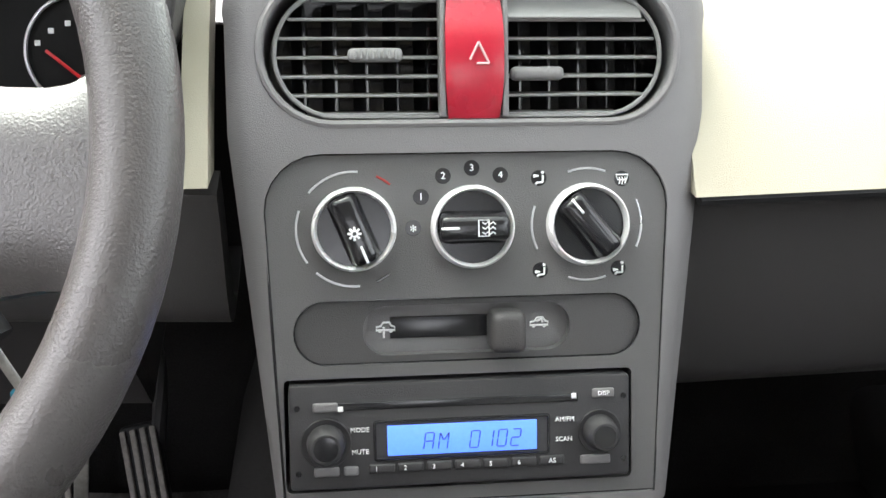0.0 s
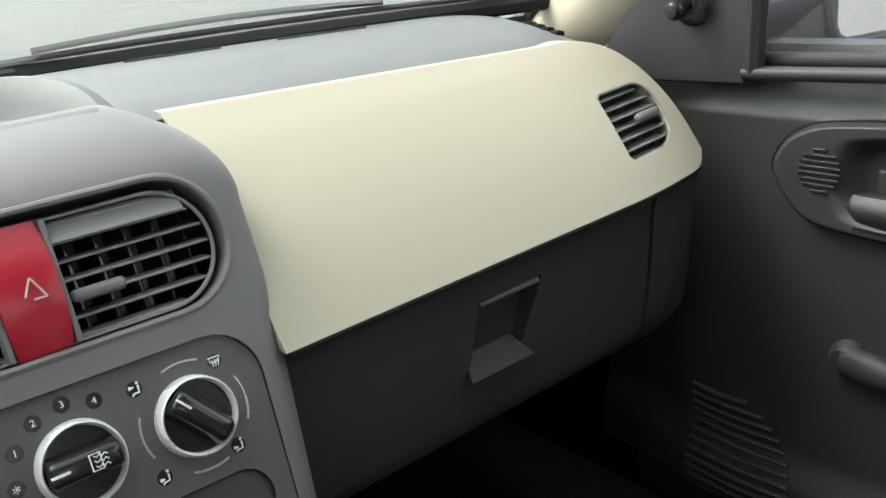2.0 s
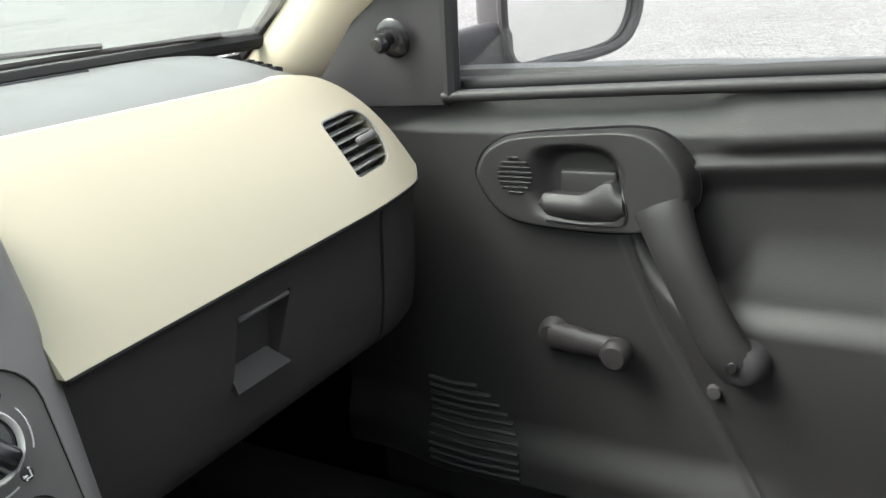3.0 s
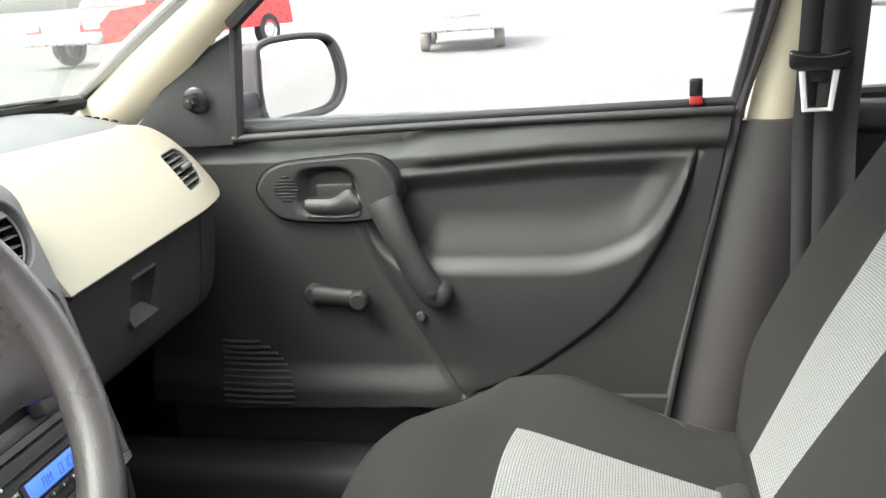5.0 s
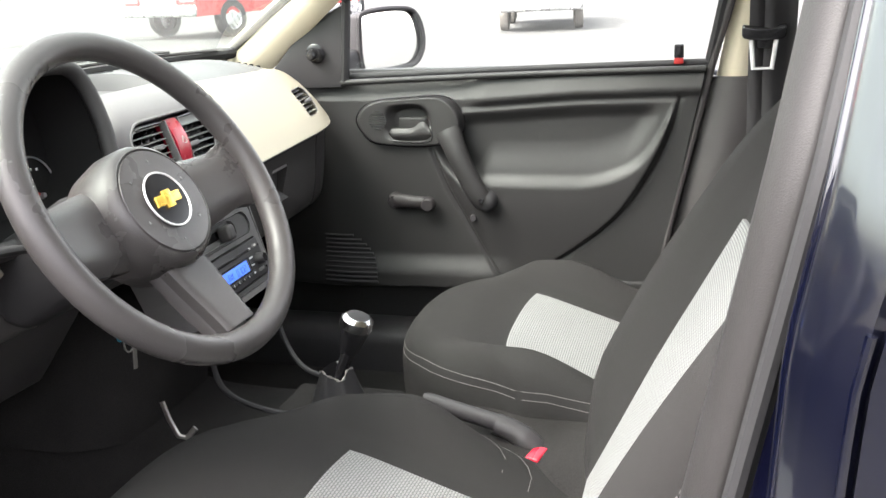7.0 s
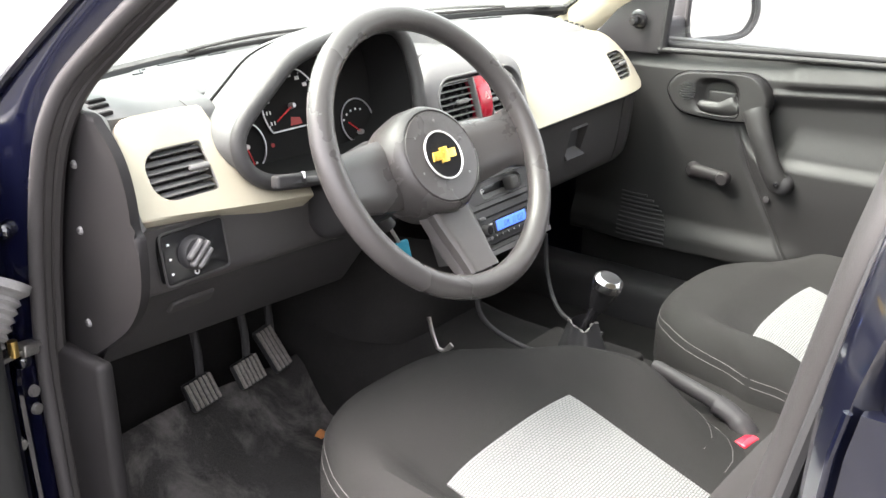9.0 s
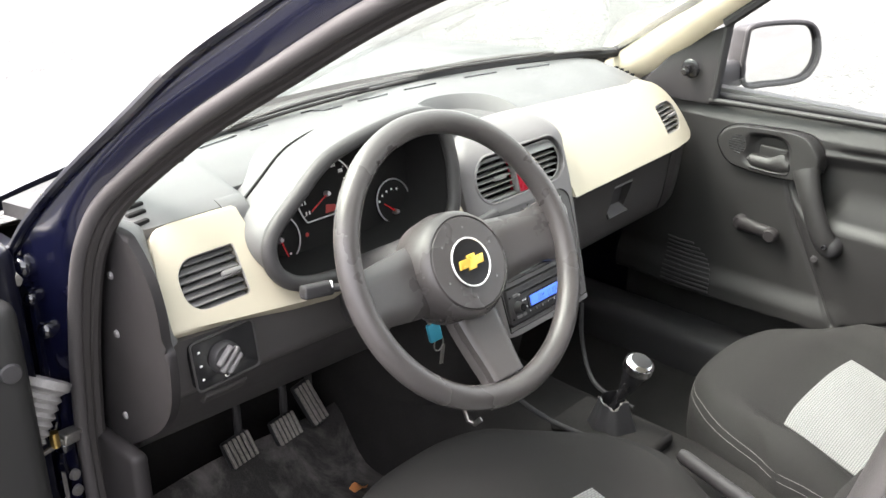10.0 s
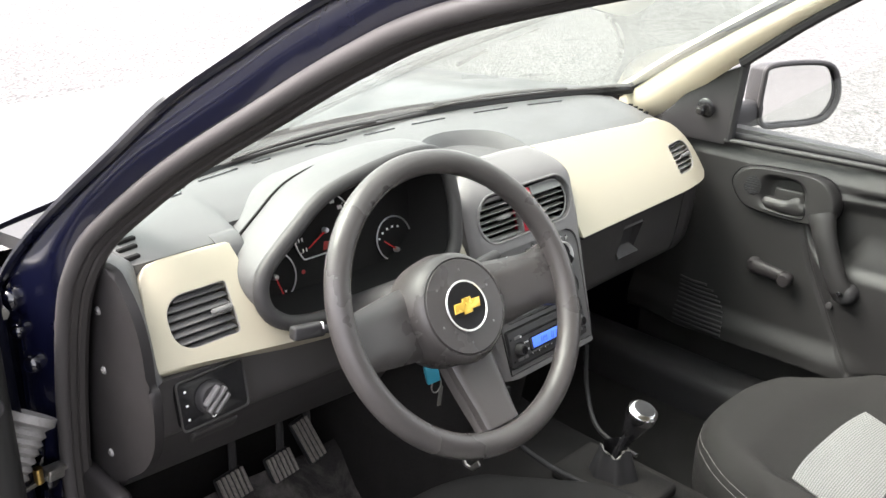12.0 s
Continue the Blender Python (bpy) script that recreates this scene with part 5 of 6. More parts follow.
part("lock_flag", rbox(pose(0.6165, 0.113, 0.976), (0.0058, 0.0083, 0.006), 0.002, 1), REDMARK, lock)


def side_x(z, s=1, x0=0.634):
    return s * (x0 - max(z - 0.95, 0) * 0.36)


wp = part("window_pane", grid(lambda u, v: Vector((side_x(0.955 + 0.36 * v) + 0.004, (0.055 - 0.05 * v) + (0.70 - 0.47 * v - 0.0) * u + 0.02, 0.955 + 0.36 * v)), 8, 8), PANE_S, door, "clear closed side window")
wp.visible_shadow = False
part("window_channel", tube(curve([(side_x(0.95), 0.062, 0.95), (side_x(1.1), 0.034, 1.1), (side_x(1.31), 0.0, 1.31), (side_x(1.335), 0.15, 1.335), (side_x(1.3), 0.42, 1.30), (side_x(1.24), 0.551, 1.24), (side_x(1.11), 0.735, 1.11)], 6), 0.011, 8), RUBBER, door)
part("front_channel", tube([(0.607, 0.757, 0.95), (0.586, 0.733, 1.11)], 0.009, 8), RUBBER, door)
corner = part("mirror_corner", prism([(-0.762, 0.938), (-0.738, 1.105), (-0.80, 1.075), (-0.86, 1.03), (-0.925, 0.958), (-0.90, 0.935)], frame_at((0.612, 0, 0), (0, -1, 0), (0, 0, 1)), 0.014, 0.008), DARK, door, "dark triangular cover with mirror adjuster")
part("adjuster_socket", lathe([(0.009, 0.004), (0.017, 0.003), (0.020, 0.0)], frame_at((0.590, 0.808, 1.007), (0, -1, 0), (-0.15, 0, 1)), 24), BLACK, corner)
part("adjuster_knob", lathe([(0, 0.024), (0.006, 0.023), (0.0095, 0.018), (0.0095, 0.012), (0.006, 0.006), (0.006, 0)], frame_at((0.588, 0.810, 1.007), (0, -1, 0), (-0.15, 0, 1)), 20), BLACK, corner)

# door mirror outside
mir = thing("door_mirror", "black door mirror housing with rounded mirror glass", "mirror", (0.75, 0.78, 1.0))
mm = frame_at((0.838, 0.734, 1.013), (0.86, -0.5, 0.0), (0, 0.02, 1))
MO = [(-0.082, -0.055), (-0.086, 0.03), (-0.07, 0.057), (0.03, 0.06), (0.07, 0.045), (0.086, 0.0), (0.078, -0.035), (0.05, -0.057), (-0.02, -0.062)]
MO = [(p.x, p.y) for p in curve([(a, b, 0) for a, b in MO], 5, True)]


def housing(u, v):
    a, b = MO[int(u * len(MO)) % len(MO)]
    k = 1.09 * (1 - v**2.5) ** 0.5 if v < 1 else 0.02
    return mm @ Vector((a * k - 0.02 * v, b * k, -0.095 * v + 0.006))


part("housing", grid(housing, len(MO), 10), DARK, mir)
part("housing_rim", tube([mm @ Vector((a * 1.06, b * 1.06, 0.006)) for a, b in MO], 0.006, 8, True, mm.col[2].to_3d()), DARK, mir)
part("mirror_glass", prism(MO, shift(mm, 0, 0, -0.004), 0.003), MIRROR, mir, "mirror glass", False)
part("arm", rbox(frame_at((0.715, 0.80, 0.972), (1, -0.1, 0.0), (0, 0, 1)), (0.10, 0.028, 0.020), 0.015, 3), RUBBER, mir)

# ---- pillars, seals, windscreen ----
shell = thing("cabin_frame", "cream lined pillars and windscreen frame of the car", "car frame", (0, 0.6, 1.0), "", "structure")
A_IN = [(0.622, 1.06, 0.992), (0.619, 1.033, 1.002), (0.585, 0.891, 1.097), (0.538, 0.672, 1.229), (0.50, 0.50, 1.325), (0.485, 0.38, 1.385)]
A_OUT = [(0.628, 0.95, 0.955), (0.618, 0.905, 0.985), (0.579, 0.735, 1.113), (0.534, 0.551, 1.24), (0.515, 0.43, 1.31), (0.505, 0.33, 1.355)]


def pillar(s, bulge=0.012):
    wide = 1.0 if s > 0 else 0.22
    a, b = (curve([(s * x, y, z) for x, y, z in q], 6) for q in (A_IN, A_OUT))
    n = len(a) - 1

    def f(u, v):
        p, q = a[round(u * n)], b[round(u * n)]
        r = p.lerp(q, v * wide)
        return r + Vector((-s * (bulge + 0.008) * math.sin(math.pi * v) ** 0.7, -0.004 * math.sin(math.pi * v), -0.004 * math.sin(math.pi * v)))
    return grid(f, n, 10, (s * 0.02, 0.008, 0.01))


for s in (1, -1):
    part("front_pillar", pillar(s, 0.012 if s > 0 else 0.0), CREAM_L, shell, "cream front pillar lining")
    part("screen_seal", tube(curve([(s * (x - 0.006), y - 0.006, z - 0.006) for x, y, z in A_IN], 6), 0.009, 8), RUBBER, shell)


def screen(u, v):
    x = (2 * u - 1)
    foot = Vector((0.635 * x, base_y(0.635 * x) + 0.01, 1.0))
    head = Vector((0.49 * x, 0.37 - 0.05 * x * x, 1.405 - 0.03 * x * x))
    p = foot.lerp(head, v)
    p.z += 0.03 * math.sin(math.pi * v) * (1 - x * x) * 0.6
    return p


ws = part("windscreen", grid(screen, 16, 12), PANE, shell, "clear laminated windscreen")
ws.visible_shadow = False
part("screen_foot", tube([screen(k / 30, 0.0) + Vector((0, -0.026, 0.012)) for k in range(31)], 0.0115, 8), RUBBER, shell)
# cowl and bonnet
part("cowl", grid(lambda u, v: Vector(((2 * u - 1) * 0.66, base_y((2 * u - 1) * 0.63) + 0.005 + 0.14 * v, 0.995 - 0.02 * v)), 20, 4, (0, 0, -0.02)), DARK, shell)


def bonnet(u, v):
    x = (2 * u - 1) * (0.70 - 0.04 * v)
    y = base_y(x * 0.9) + 0.14 + 0.72 * v
    return Vector((x, y, 0.985 - 0.045 * v - 0.010 * abs(2 * u - 1) ** 4 + 0.004 * math.exp(-(((abs(2 * u - 1) - 0.62) / 0.1) ** 2))))


part("bonnet", grid(bonnet, 32, 24, (0, 0, -0.02)), PAINT, shell, "dark blue bonnet, glossy")
for s in (1, -1):
    part("front_wing", grid(lambda u, v: Vector((s * (0.70 + 0.06 * math.sin(math.pi / 2 * v) - 0.03 * u), 0.98 + 1.0 * u, 0.945 - 0.045 * u - 0.12 * u**6 - 0.6 * v)), 14, 10, (-s * 0.02, 0, 0)), PAINT, shell)
# wipers on the screen
for x0, x1, o in ((-0.42, 0.12, 0.0), (0.05, 0.56, 0.02)):
    wi = thing("windscreen_wiper", "black wiper blade resting along the windscreen's foot", "wiper", (x0, 1.15, 1.02), "windscreen wipers")
    pts = [Vector((x0 + (x1 - x0) * k / 12, base_y(x0 + (x1 - x0) * k / 12) - 0.012 - 0.03 * math.sin(math.pi * k / 14), 1.016 + 0.004 * math.sin(math.pi * k / 12) + o * 0.3)) for k in range(13)]
    part("blade", tube(pts, 0.0032, 6), SEAL, wi)
    part("arm", tube([p + Vector((0, -0.004, 0.006 + 0.004 * math.sin(math.pi * i / 7))) for i, p in enumerate(pts[2:10])], 0.0032, 6), SEAL, wi)

# centre pillar on the passenger side: cream above, grey below
part("centre_pillar_cap", grid(lambda u, v: Vector((side_x(0.944 + 0.38 * v, 1, 0.640) - 0.012 * math.sin(math.pi * u), (0.046 - 0.06 * v) - 0.062 * u, 0.944 - 0.02 * u * (1 - v) + 0.38 * v)), 8, 10, (0.02, 0, 0)), CREAM_L, shell, "cream upper lining of the centre pillar")
part("centre_pillar_base", grid(lambda u, v: Vector((0.632 - 0.02 * math.sin(math.pi * u) + 0.004 * v, 0.185 - 0.123 * v - 0.12 * u, 0.30 + 0.645 * v)), 10, 10, (0.02, 0, 0)), LOWER, shell, "grey lower lining of the centre pillar")
part("door_seal", tube(curve([(0.616, 0.165, 0.45), (0.618, 0.125, 0.66), (0.622, 0.075, 0.88), (0.616, 0.052, 0.98), (0.565, 0.018, 1.12), (0.50, -0.01, 1.33)]), 0.007, 8), SEAL, shell)
# rear door with its own trim, sill, pane and lock
rdoor = thing("rear_passenger_door", "grey rear door trim with a lock button", "car door", (0.66, -0.5, 0.4))
part("trim_panel", grid(lambda u, v: Vector((0.655 - 0.014 * smooth01((v - 0.8) / 0.08), -0.05 - 1.0 * u, 0.42 + 0.545 * v)), 8, 24, (0.02, 0, 0)), DOOR, rdoor)
part("top_rail", rbox(pose(0.640, -0.56, 0.944), (0.016, 0.50, 0.022), 0.014, 3), DOOR, rdoor, "rounded grey top rail of the rear door")
part("sill_strip", tube([(0.66, -0.10, 0.972), (0.66, -1.05, 0.985)], 0.009, 8), RUBBER, rdoor)
rl = part("lock_button", rbox(pose(0.655, -0.143, 1.002), (0.006, 0.0085, 0.013), 0.003, 2), BLACK, rdoor)
part("lock_flag", rbox(pose(0.6545, -0.143, 0.986), (0.0058, 0.0083, 0.006), 0.002, 1), REDMARK, rl)
rp = part("window_pane", grid(lambda u, v: Vector((side_x(0.96 + 0.36 * v) + 0.03, -0.10 - 0.85 * u, 0.96 + 0.36 * v)), 4, 6), PANE_S, rdoor, "clear closed rear window")
rp.visible_shadow = False

# seat belt on the centre pillar
belt = thing("seat_belt", "black seat belt with its steel tongue hanging on the pillar", "seat belt", (0.56, -0.04, 0.95))


def strap(x, dy, z0, z1):
    def f(u, v):
        z = z0 + (z1 - z0) * v
        return Vector((x - 0.36 * max(z - 0.93, 0) + 0.006 * math.sin(6 * u), -0.066 + dy - 0.026 + 0.052 * u + 0.02 * v, z))
    return grid(f, 6, 24, (0.0015, 0.0, 0))


part("strap", strap(0.588, 0.0, 0.50, 1.38), DARK, belt)
part("strap", strap(0.598, 0.024, 0.50, 1.38), DARK, belt)
tm = frame_at((0.551, -0.028, 1.024), (0, -1, 0), (-0.05, 0, 1))
tongue = part("tongue_head", rbox(tm, (0.036, 0.012, 0.006), 0.006, 3, lambda p: Vector((p.x, p.y + 0.006 * (p.x / 0.036) ** 2, p.z))), BLACK, belt)
# pale base in place of chrome: the bright reflection is in the colour
part("tongue_loop", tube([tm @ Vector(p) for p in ((-0.020, -0.010, 0), (-0.015, -0.058, 0), (0.015, -0.058, 0), (0.020, -0.010, 0))], 0.0042, 6, False, (1, 0, 0)), RING, tongue, "bright steel loop of the tongue")
part("tongue_blade", rbox(shift(tm, 0, -0.014, 0), (0.012, 0.010, 0.003), 0.002, 1), BLACK, tongue)


# ---- seats ----


def seat(cx, dy, name_label, tip=0.0, lift=0.0, reach=0.0, bx=0.0, bz=0.0, heel=-0.097):
    """A front seat: cushion, backrest with integral head support, light woven inserts, seams."""
    st = thing("car_seat", name_label, "seat", (cx, 0.3 + dy, 0.36), "front seats")

    def top(x, y):
        """The cushion's height over its plan, about the seat's middle line."""
        t = min(max((y + 0.25) / 0.5, 0), 1)
        b = smooth01((abs(x) - 0.14) / 0.075)
        d = y - 0.067
        mid = -0.004 + 0.165 * (d - math.sqrt(d * d + 0.0009)) + 0.018 * smooth01(d / 0.1)
        crest = heel + (0.035 - heel) * smooth01((y + 0.25) / 0.30) - 0.035 * smooth01((y - 0.12) / 0.15)
        return mid + b * (crest - mid)

    hc = (0.262, 0.275, 0.075)
    cm_ = pose(cx, 0.415 + dy, 0.525 + lift, 0, tip, 0)

    def shape(p):
        k = 1 - 0.12 * smooth01(p.y / 0.27) ** 2
        q = Vector((p.x * k, p.y - 0.15 * abs(p.x / 0.262) ** 2.8 * smooth01((p.y + 0.12) / 0.395) + reach * smooth01((p.y - 0.07) / 0.18), p.z))
        if p.z > 0:
            q.z += top(p.x, p.y) * (p.z / 0.075)
        return q

    bm = rbox(cm_, hc, 0.05, 20, shape)
    hull = BVHTree.FromBMesh(bm)
    cush = part("cushion", bm, FABRIC, st, "dark grey cloth cushion")

    def on_top(x, y, lift=0.003):
        return cm_ @ (shape(Vector((x, y, 0.0749))) + Vector((0, 0, lift)))

    part("cushion_insert", grid(lambda u, v: on_top((2 * u - 1) * 0.137, 0.066 - 0.30 * v), 16, 16, (0, 0, -0.004), (0.30, 0.30)), INSERT, cush, "light grey woven insert")
    # double seam along the sides and front
    for o in (0.0, 0.012):
        line = []
        for k in range(71):
            a = radians(-40 + 260 * k / 70)
            z = -0.004 + 0.055 - o + 0.5 * min(top(0.25, 0.25 * math.sin(a)), 0.02)
            out = Vector((math.cos(a), math.sin(a), 0))
            hit = hull.ray_cast(cm_ @ (Vector((0, 0, z)) + out * 0.6), cm_.to_3x3() @ -out)
            if hit[0] and (hit[0] - cm_.translation).dot(cm_.to_3x3() @ out) > 0.16:
                line.append(hit[0] + hit[1] * 0.0003)
        part("seam", tube(line, 0.0007, 5), THREAD, cush, "paired topstitching")
    part("seat_base", rbox(pose(cx, 0.38 + dy, 0.43), (0.225, 0.22, 0.07), 0.03, 2), DARK, st)
    for s in (-1, 1):
        part("seat_rail", rbox(pose(cx + s * 0.19, 0.38 + dy, 0.365), (0.02, 0.28, 0.012), 0.004, 1), STEEL, st)
    # backrest
    rec = 27
    bm_ = Matrix.Translation((cx + bx, 0.135 + dy, 0.492 + 0.13 * dy + bz)) @ Euler((radians(rec), 0, 0)).to_matrix().to_4x4()
    H = 0.37

    def bshape(p):
        t = min(max((p.z + H) / (2 * H), 0), 1)
        wide = 1.0 - 0.08 * smooth01((0.35 - t) / 0.35) - 0.46 * smooth01((t - 0.63) / 0.34)
        q = Vector((p.x * wide, p.y, p.z + H))
        if p.y > 0:
            b = smooth01((abs(p.x) - 0.152) / 0.055)
            z = p.z + H
            base = 0.012 - 0.040 * smooth01((z - 0.43) / 0.3)
            rise = (0.052 if p.x > 0 else 0.043) * smooth01((z + 0.02) / 0.2) - 0.022 * smooth01((z - 0.25) / 0.35)
            q.y += p.y / 0.06 * (base + rise * b)
        return q

    back = part("backrest", rbox(bm_, (0.262, 0.06, H), 0.05, 22, bshape), FABRIC, st, "dark grey cloth backrest with raised side bolsters")

    def on_back(x, z, lift=0.003):
        return bm_ @ (bshape(Vector((x, 0.0599, z - H))) + Vector((0, lift, 0)))

    part("back_insert", grid(lambda u, v: on_back((2 * u - 1) * (0.146 + 0.010 * math.sin(math.pi * v)) , 0.05 + (0.352 + 0.012 * (1 - (2 * u - 1) ** 2)) * v), 16, 20, (0, -0.004, 0), (0.28, 0.36)), INSERT, back, "light grey woven insert")
    def on_bolster(turn, z, lift):
        """A point on the rounded outer corner of the near bolster."""
        a = radians(turn)
        way = Vector((-math.sin(a), math.cos(a), 0))
        return bm_ @ (bshape(Vector((-0.212, 0.010, z - H)) + way * 0.05) + way * lift)

    for turn in (52, 68):
        bm = bmesh.new()
        for k in range(44):
            tube([on_bolster(turn, 0.06 + 0.009 * k + q, 0.0003) for q in (0, 0.003, 0.006)], 0.0006, 4, bm=bm)
        part("seam", bm, THREAD, back, "dashed topstitching")
    return st


seat(-0.33, 0.0, "dark grey cloth driver's seat with light woven inserts", reach=0.025, bx=0.004, bz=0.012)
seat(0.297, -0.122, "dark grey cloth passenger seat with light woven inserts", 0.0, -0.010, -0.024, heel=-0.060)

# ---- gear lever, handbrake, buckle, pedals ----
gl = thing("gear_lever", "gear lever with a chrome-banded black knob and torn boot", "gear lever", (0.0, 0.56, 0.56))
ga = Vector((0.001, 0.566, 0.580))
gb = Vector((0.010, 0.532, 0.674))
gd = (gb - ga).normalized()
gm_ = frame_at(gb, (1, 0, 0), Vector((0, 1, 0)) - gd * gd.y)
part("shaft", tube([ga, ga.lerp(gb, 0.5), gb], 0.009, 10), BLACK, gl)
kn = part("knob", lathe([(0.010, -0.05), (0.0145, -0.035), (0.020, -0.012), (0.0235, 0.0), (0.0225, 0.012)], gm_, 28), BLACK, gl)
part("knob_band", lathe([(0.0236, -0.001), (0.0242, 0.003), (0.0235, 0.012), (0.019, 0.0165), (0.0165, 0.0172)], gm_, 28), CHROME, kn)
part("knob_cap", lathe([(0, 0.020), (0.010, 0.0195), (0.0165, 0.0175), (0.017, 0.016)], gm_, 24), RUBBER, kn)
part("boot", grid(lambda u, v: Vector((0.001 + (0.021 + 0.016 * v + 0.003 * math.sin(14 * math.pi * u)) * math.cos(2 * math.pi * u), 0.565 + (0.023 + 0.024 * v + 0.003 * math.cos(10 * math.pi * u)) * math.sin(2 * math.pi * u), 0.606 - 0.06 * v + 0.006 * math.sin(6 * math.pi * u) * (1 - v))), 42, 8), RUBBER, gl, "creased dark boot")
tear = [Vector((0.001 + (0.021 + 0.003 * math.sin(14 * math.pi * u)) * math.cos(2 * math.pi * u), 0.565 + (0.023 + 0.003 * math.cos(10 * math.pi * u)) * math.sin(2 * math.pi * u), 0.606 + 0.006 * math.sin(6 * math.pi * u))) for u in np.linspace(0.35, 1.05, 40)]
part("boot_edge", tube(tear, [0.0012 + 0.0009 * math.sin(k * 1.7) for k in range(40)], 6), STEEL, gl, "pale torn edge of the boot")
part("boot_base", rbox(pose(-0.004, 0.56, 0.55), (0.055, 0.085, 0.012), 0.01, 3), CARPET, gl)
hb = thing("handbrake", "dark grey handbrake lever between the seats", "handbrake", (-0.03, 0.3, 0.55))
part("grip", tube(curve([(-0.03, 0.425, 0.588), (-0.03, 0.371, 0.574), (-0.03, 0.318, 0.561)]), [0.009, 0.011] + [0.0125] * 15, 12, False, (1, 0, 0), 0.75), DARK, hb, "slim dark grey lever grip")
part("sleeve", tube(curve([(-0.03, 0.322, 0.560), (-0.032, 0.29, 0.548), (-0.036, 0.262, 0.52), (-0.04, 0.245, 0.48)]), [0.015] * 9 + [0.017] * 16, 12), DARK, hb)
bk = thing("belt_buckle", "black seat belt buckle with a red release button", "buckle", (-0.045, 0.26, 0.46))
part("housing", rbox(frame_at((-0.056, 0.254, 0.502), (0.3, 1, 0), (0, 0.3, 1)), (0.012, 0.03, 0.018), 0.006, 2), BLACK, bk)
part("button", rbox(frame_at((-0.058, 0.262, 0.532), (0.3, 1, 0), (0, 0.3, 1)), (0.010, 0.006, 0.016), 0.003, 2), RED, bk)


def pedal(x, y, z, w, h, tilt, lean, name, label, ribs, top):
    pd = thing(name, label, "pedal", (x, y, z), "foot pedals")
    m = pose(x, y, z, 90 - tilt, 0, 0) @ pose(0, 0, 0, 0, 0, lean)
    part("arm", tube(curve([(x + 0.01, y + 0.012, z + h * 0.3), (x + 0.015, y + 0.03, z + 0.1), top]), 0.007, 8), DARK, pd)
    pad = part("pad", rbox(m, (w, h, 0.008), 0.006, 2), RUBBER, pd, "ribbed rubber pad, dusty")
    for k in range(ribs):
        part("rib", rbox(shift(m, -w + 2 * w * (k + 0.5) / ribs, 0, 0.008), (w / ribs * 0.62, h * 0.9, 0.004), 0.0015, 1), DUSTY_FADED, pad)


pedal(-0.402, 1.028, 0.492, 0.027, 0.025, 28, 6, "clutch_pedal", "clutch pedal with a worn ribbed rubber pad", 6, (-0.42, 1.10, 0.67))
pedal(-0.318, 1.012, 0.500, 0.0255, 0.0235, 28, 6, "brake_pedal", "brake pedal with a worn ribbed rubber pad", 6, (-0.335, 1.09, 0.67))
pedal(-0.243, 1.036, 0.505, 0.018, 0.042, 30, 10, "accelerator_pedal", "long narrow accelerator pedal, dusty", 4, (-0.255, 1.10, 0.67))
# mat on the driver's side
fmat = thing("floor_mat", "black floor mat with pale dust trodden into it", "floor mat", (-0.40, 0.82, 0.352))
part("sheet", grid(lambda u, v: Vector((-0.60 + (0.46 + 0.012 * math.sin(9 * v)) * u, 0.55 + 0.52 * v, 0.356 + 0.006 * math.sin(7 * u + 2 * v) * math.sin(5 * v) + 0.10 * smooth01((v - 0.75) / 0.25) ** 2)), 24, 24, (0, 0, -0.004)), MAT, fmat)
# dry leaf scrap lying on the mat
scrap = thing("leaf_scrap", "dry orange-brown leaf scrap on the carpet", "debris", (-0.225, 0.935, 0.355))
part("flake", grid(lambda u, v: Vector((-0.24 + 0.032 * u, 0.925 + 0.016 * v * (1 - 0.7 * u), 0.366 + 0.010 * math.sin(5 * u) * v)), 6, 4, (0, 0, 0.001)), LEAF, scrap)

# ---- driver's door opening ----
jamb = thing("door_opening", "dark blue door opening with grey rubber seal", "door opening", (-0.69, 0.4, 0.4), "", "structure")
SEAL_LINE = [(-0.690, 0.935, 0.40), (-0.690, 0.945, 0.66), (-0.690, 0.930, 0.79), (-0.690, 0.906, 0.888), (-0.690, 0.878, 0.966), (-0.685, 0.858, 1.012), (-0.672, 0.835, 1.054), (-0.656, 0.783, 1.101), (-0.634, 0.697, 1.166), (-0.611, 0.589, 1.233), (-0.590, 0.487, 1.294), (-0.577, 0.385, 1.340), (-0.565, 0.2, 1.39), (-0.56, 0.0, 1.425)]
sl_ = curve(SEAL_LINE, 6)
part("seal", tube(sl_, 0.0095, 10, False, (1, 0, 0)), SEAL, jamb, "grey rubber door seal")
# lower lips take the darker rubber as the seal's painted shade
for o, r in ((0.0105, 0.0075), (0.019, 0.0075)):
    part("seal_lip", tube([p + Vector((o, -0.5 * o, -0.35 * o)) for p in sl_], r, 8, False, (1, 0, 0)), SEAL_SHADE, jamb, "fluted lip of the door seal, coloured dark as its shaded side")
BLUE_LINE = [(-0.735, 1.03, 0.40), (-0.735, 1.03, 0.76), (-0.730, 1.00, 0.93), (-0.722, 0.958, 0.99), (-0.710, 0.922, 1.033), (-0.690, 0.862, 1.090), (-0.663, 0.770, 1.166), (-0.640, 0.690, 1.231), (-0.619, 0.592, 1.291), (-0.601, 0.488, 1.348), (-0.59, 0.35, 1.40), (-0.58, 0.15, 1.43), (-0.575, 0.0, 1.44)]
bl = curve(BLUE_LINE, 6)


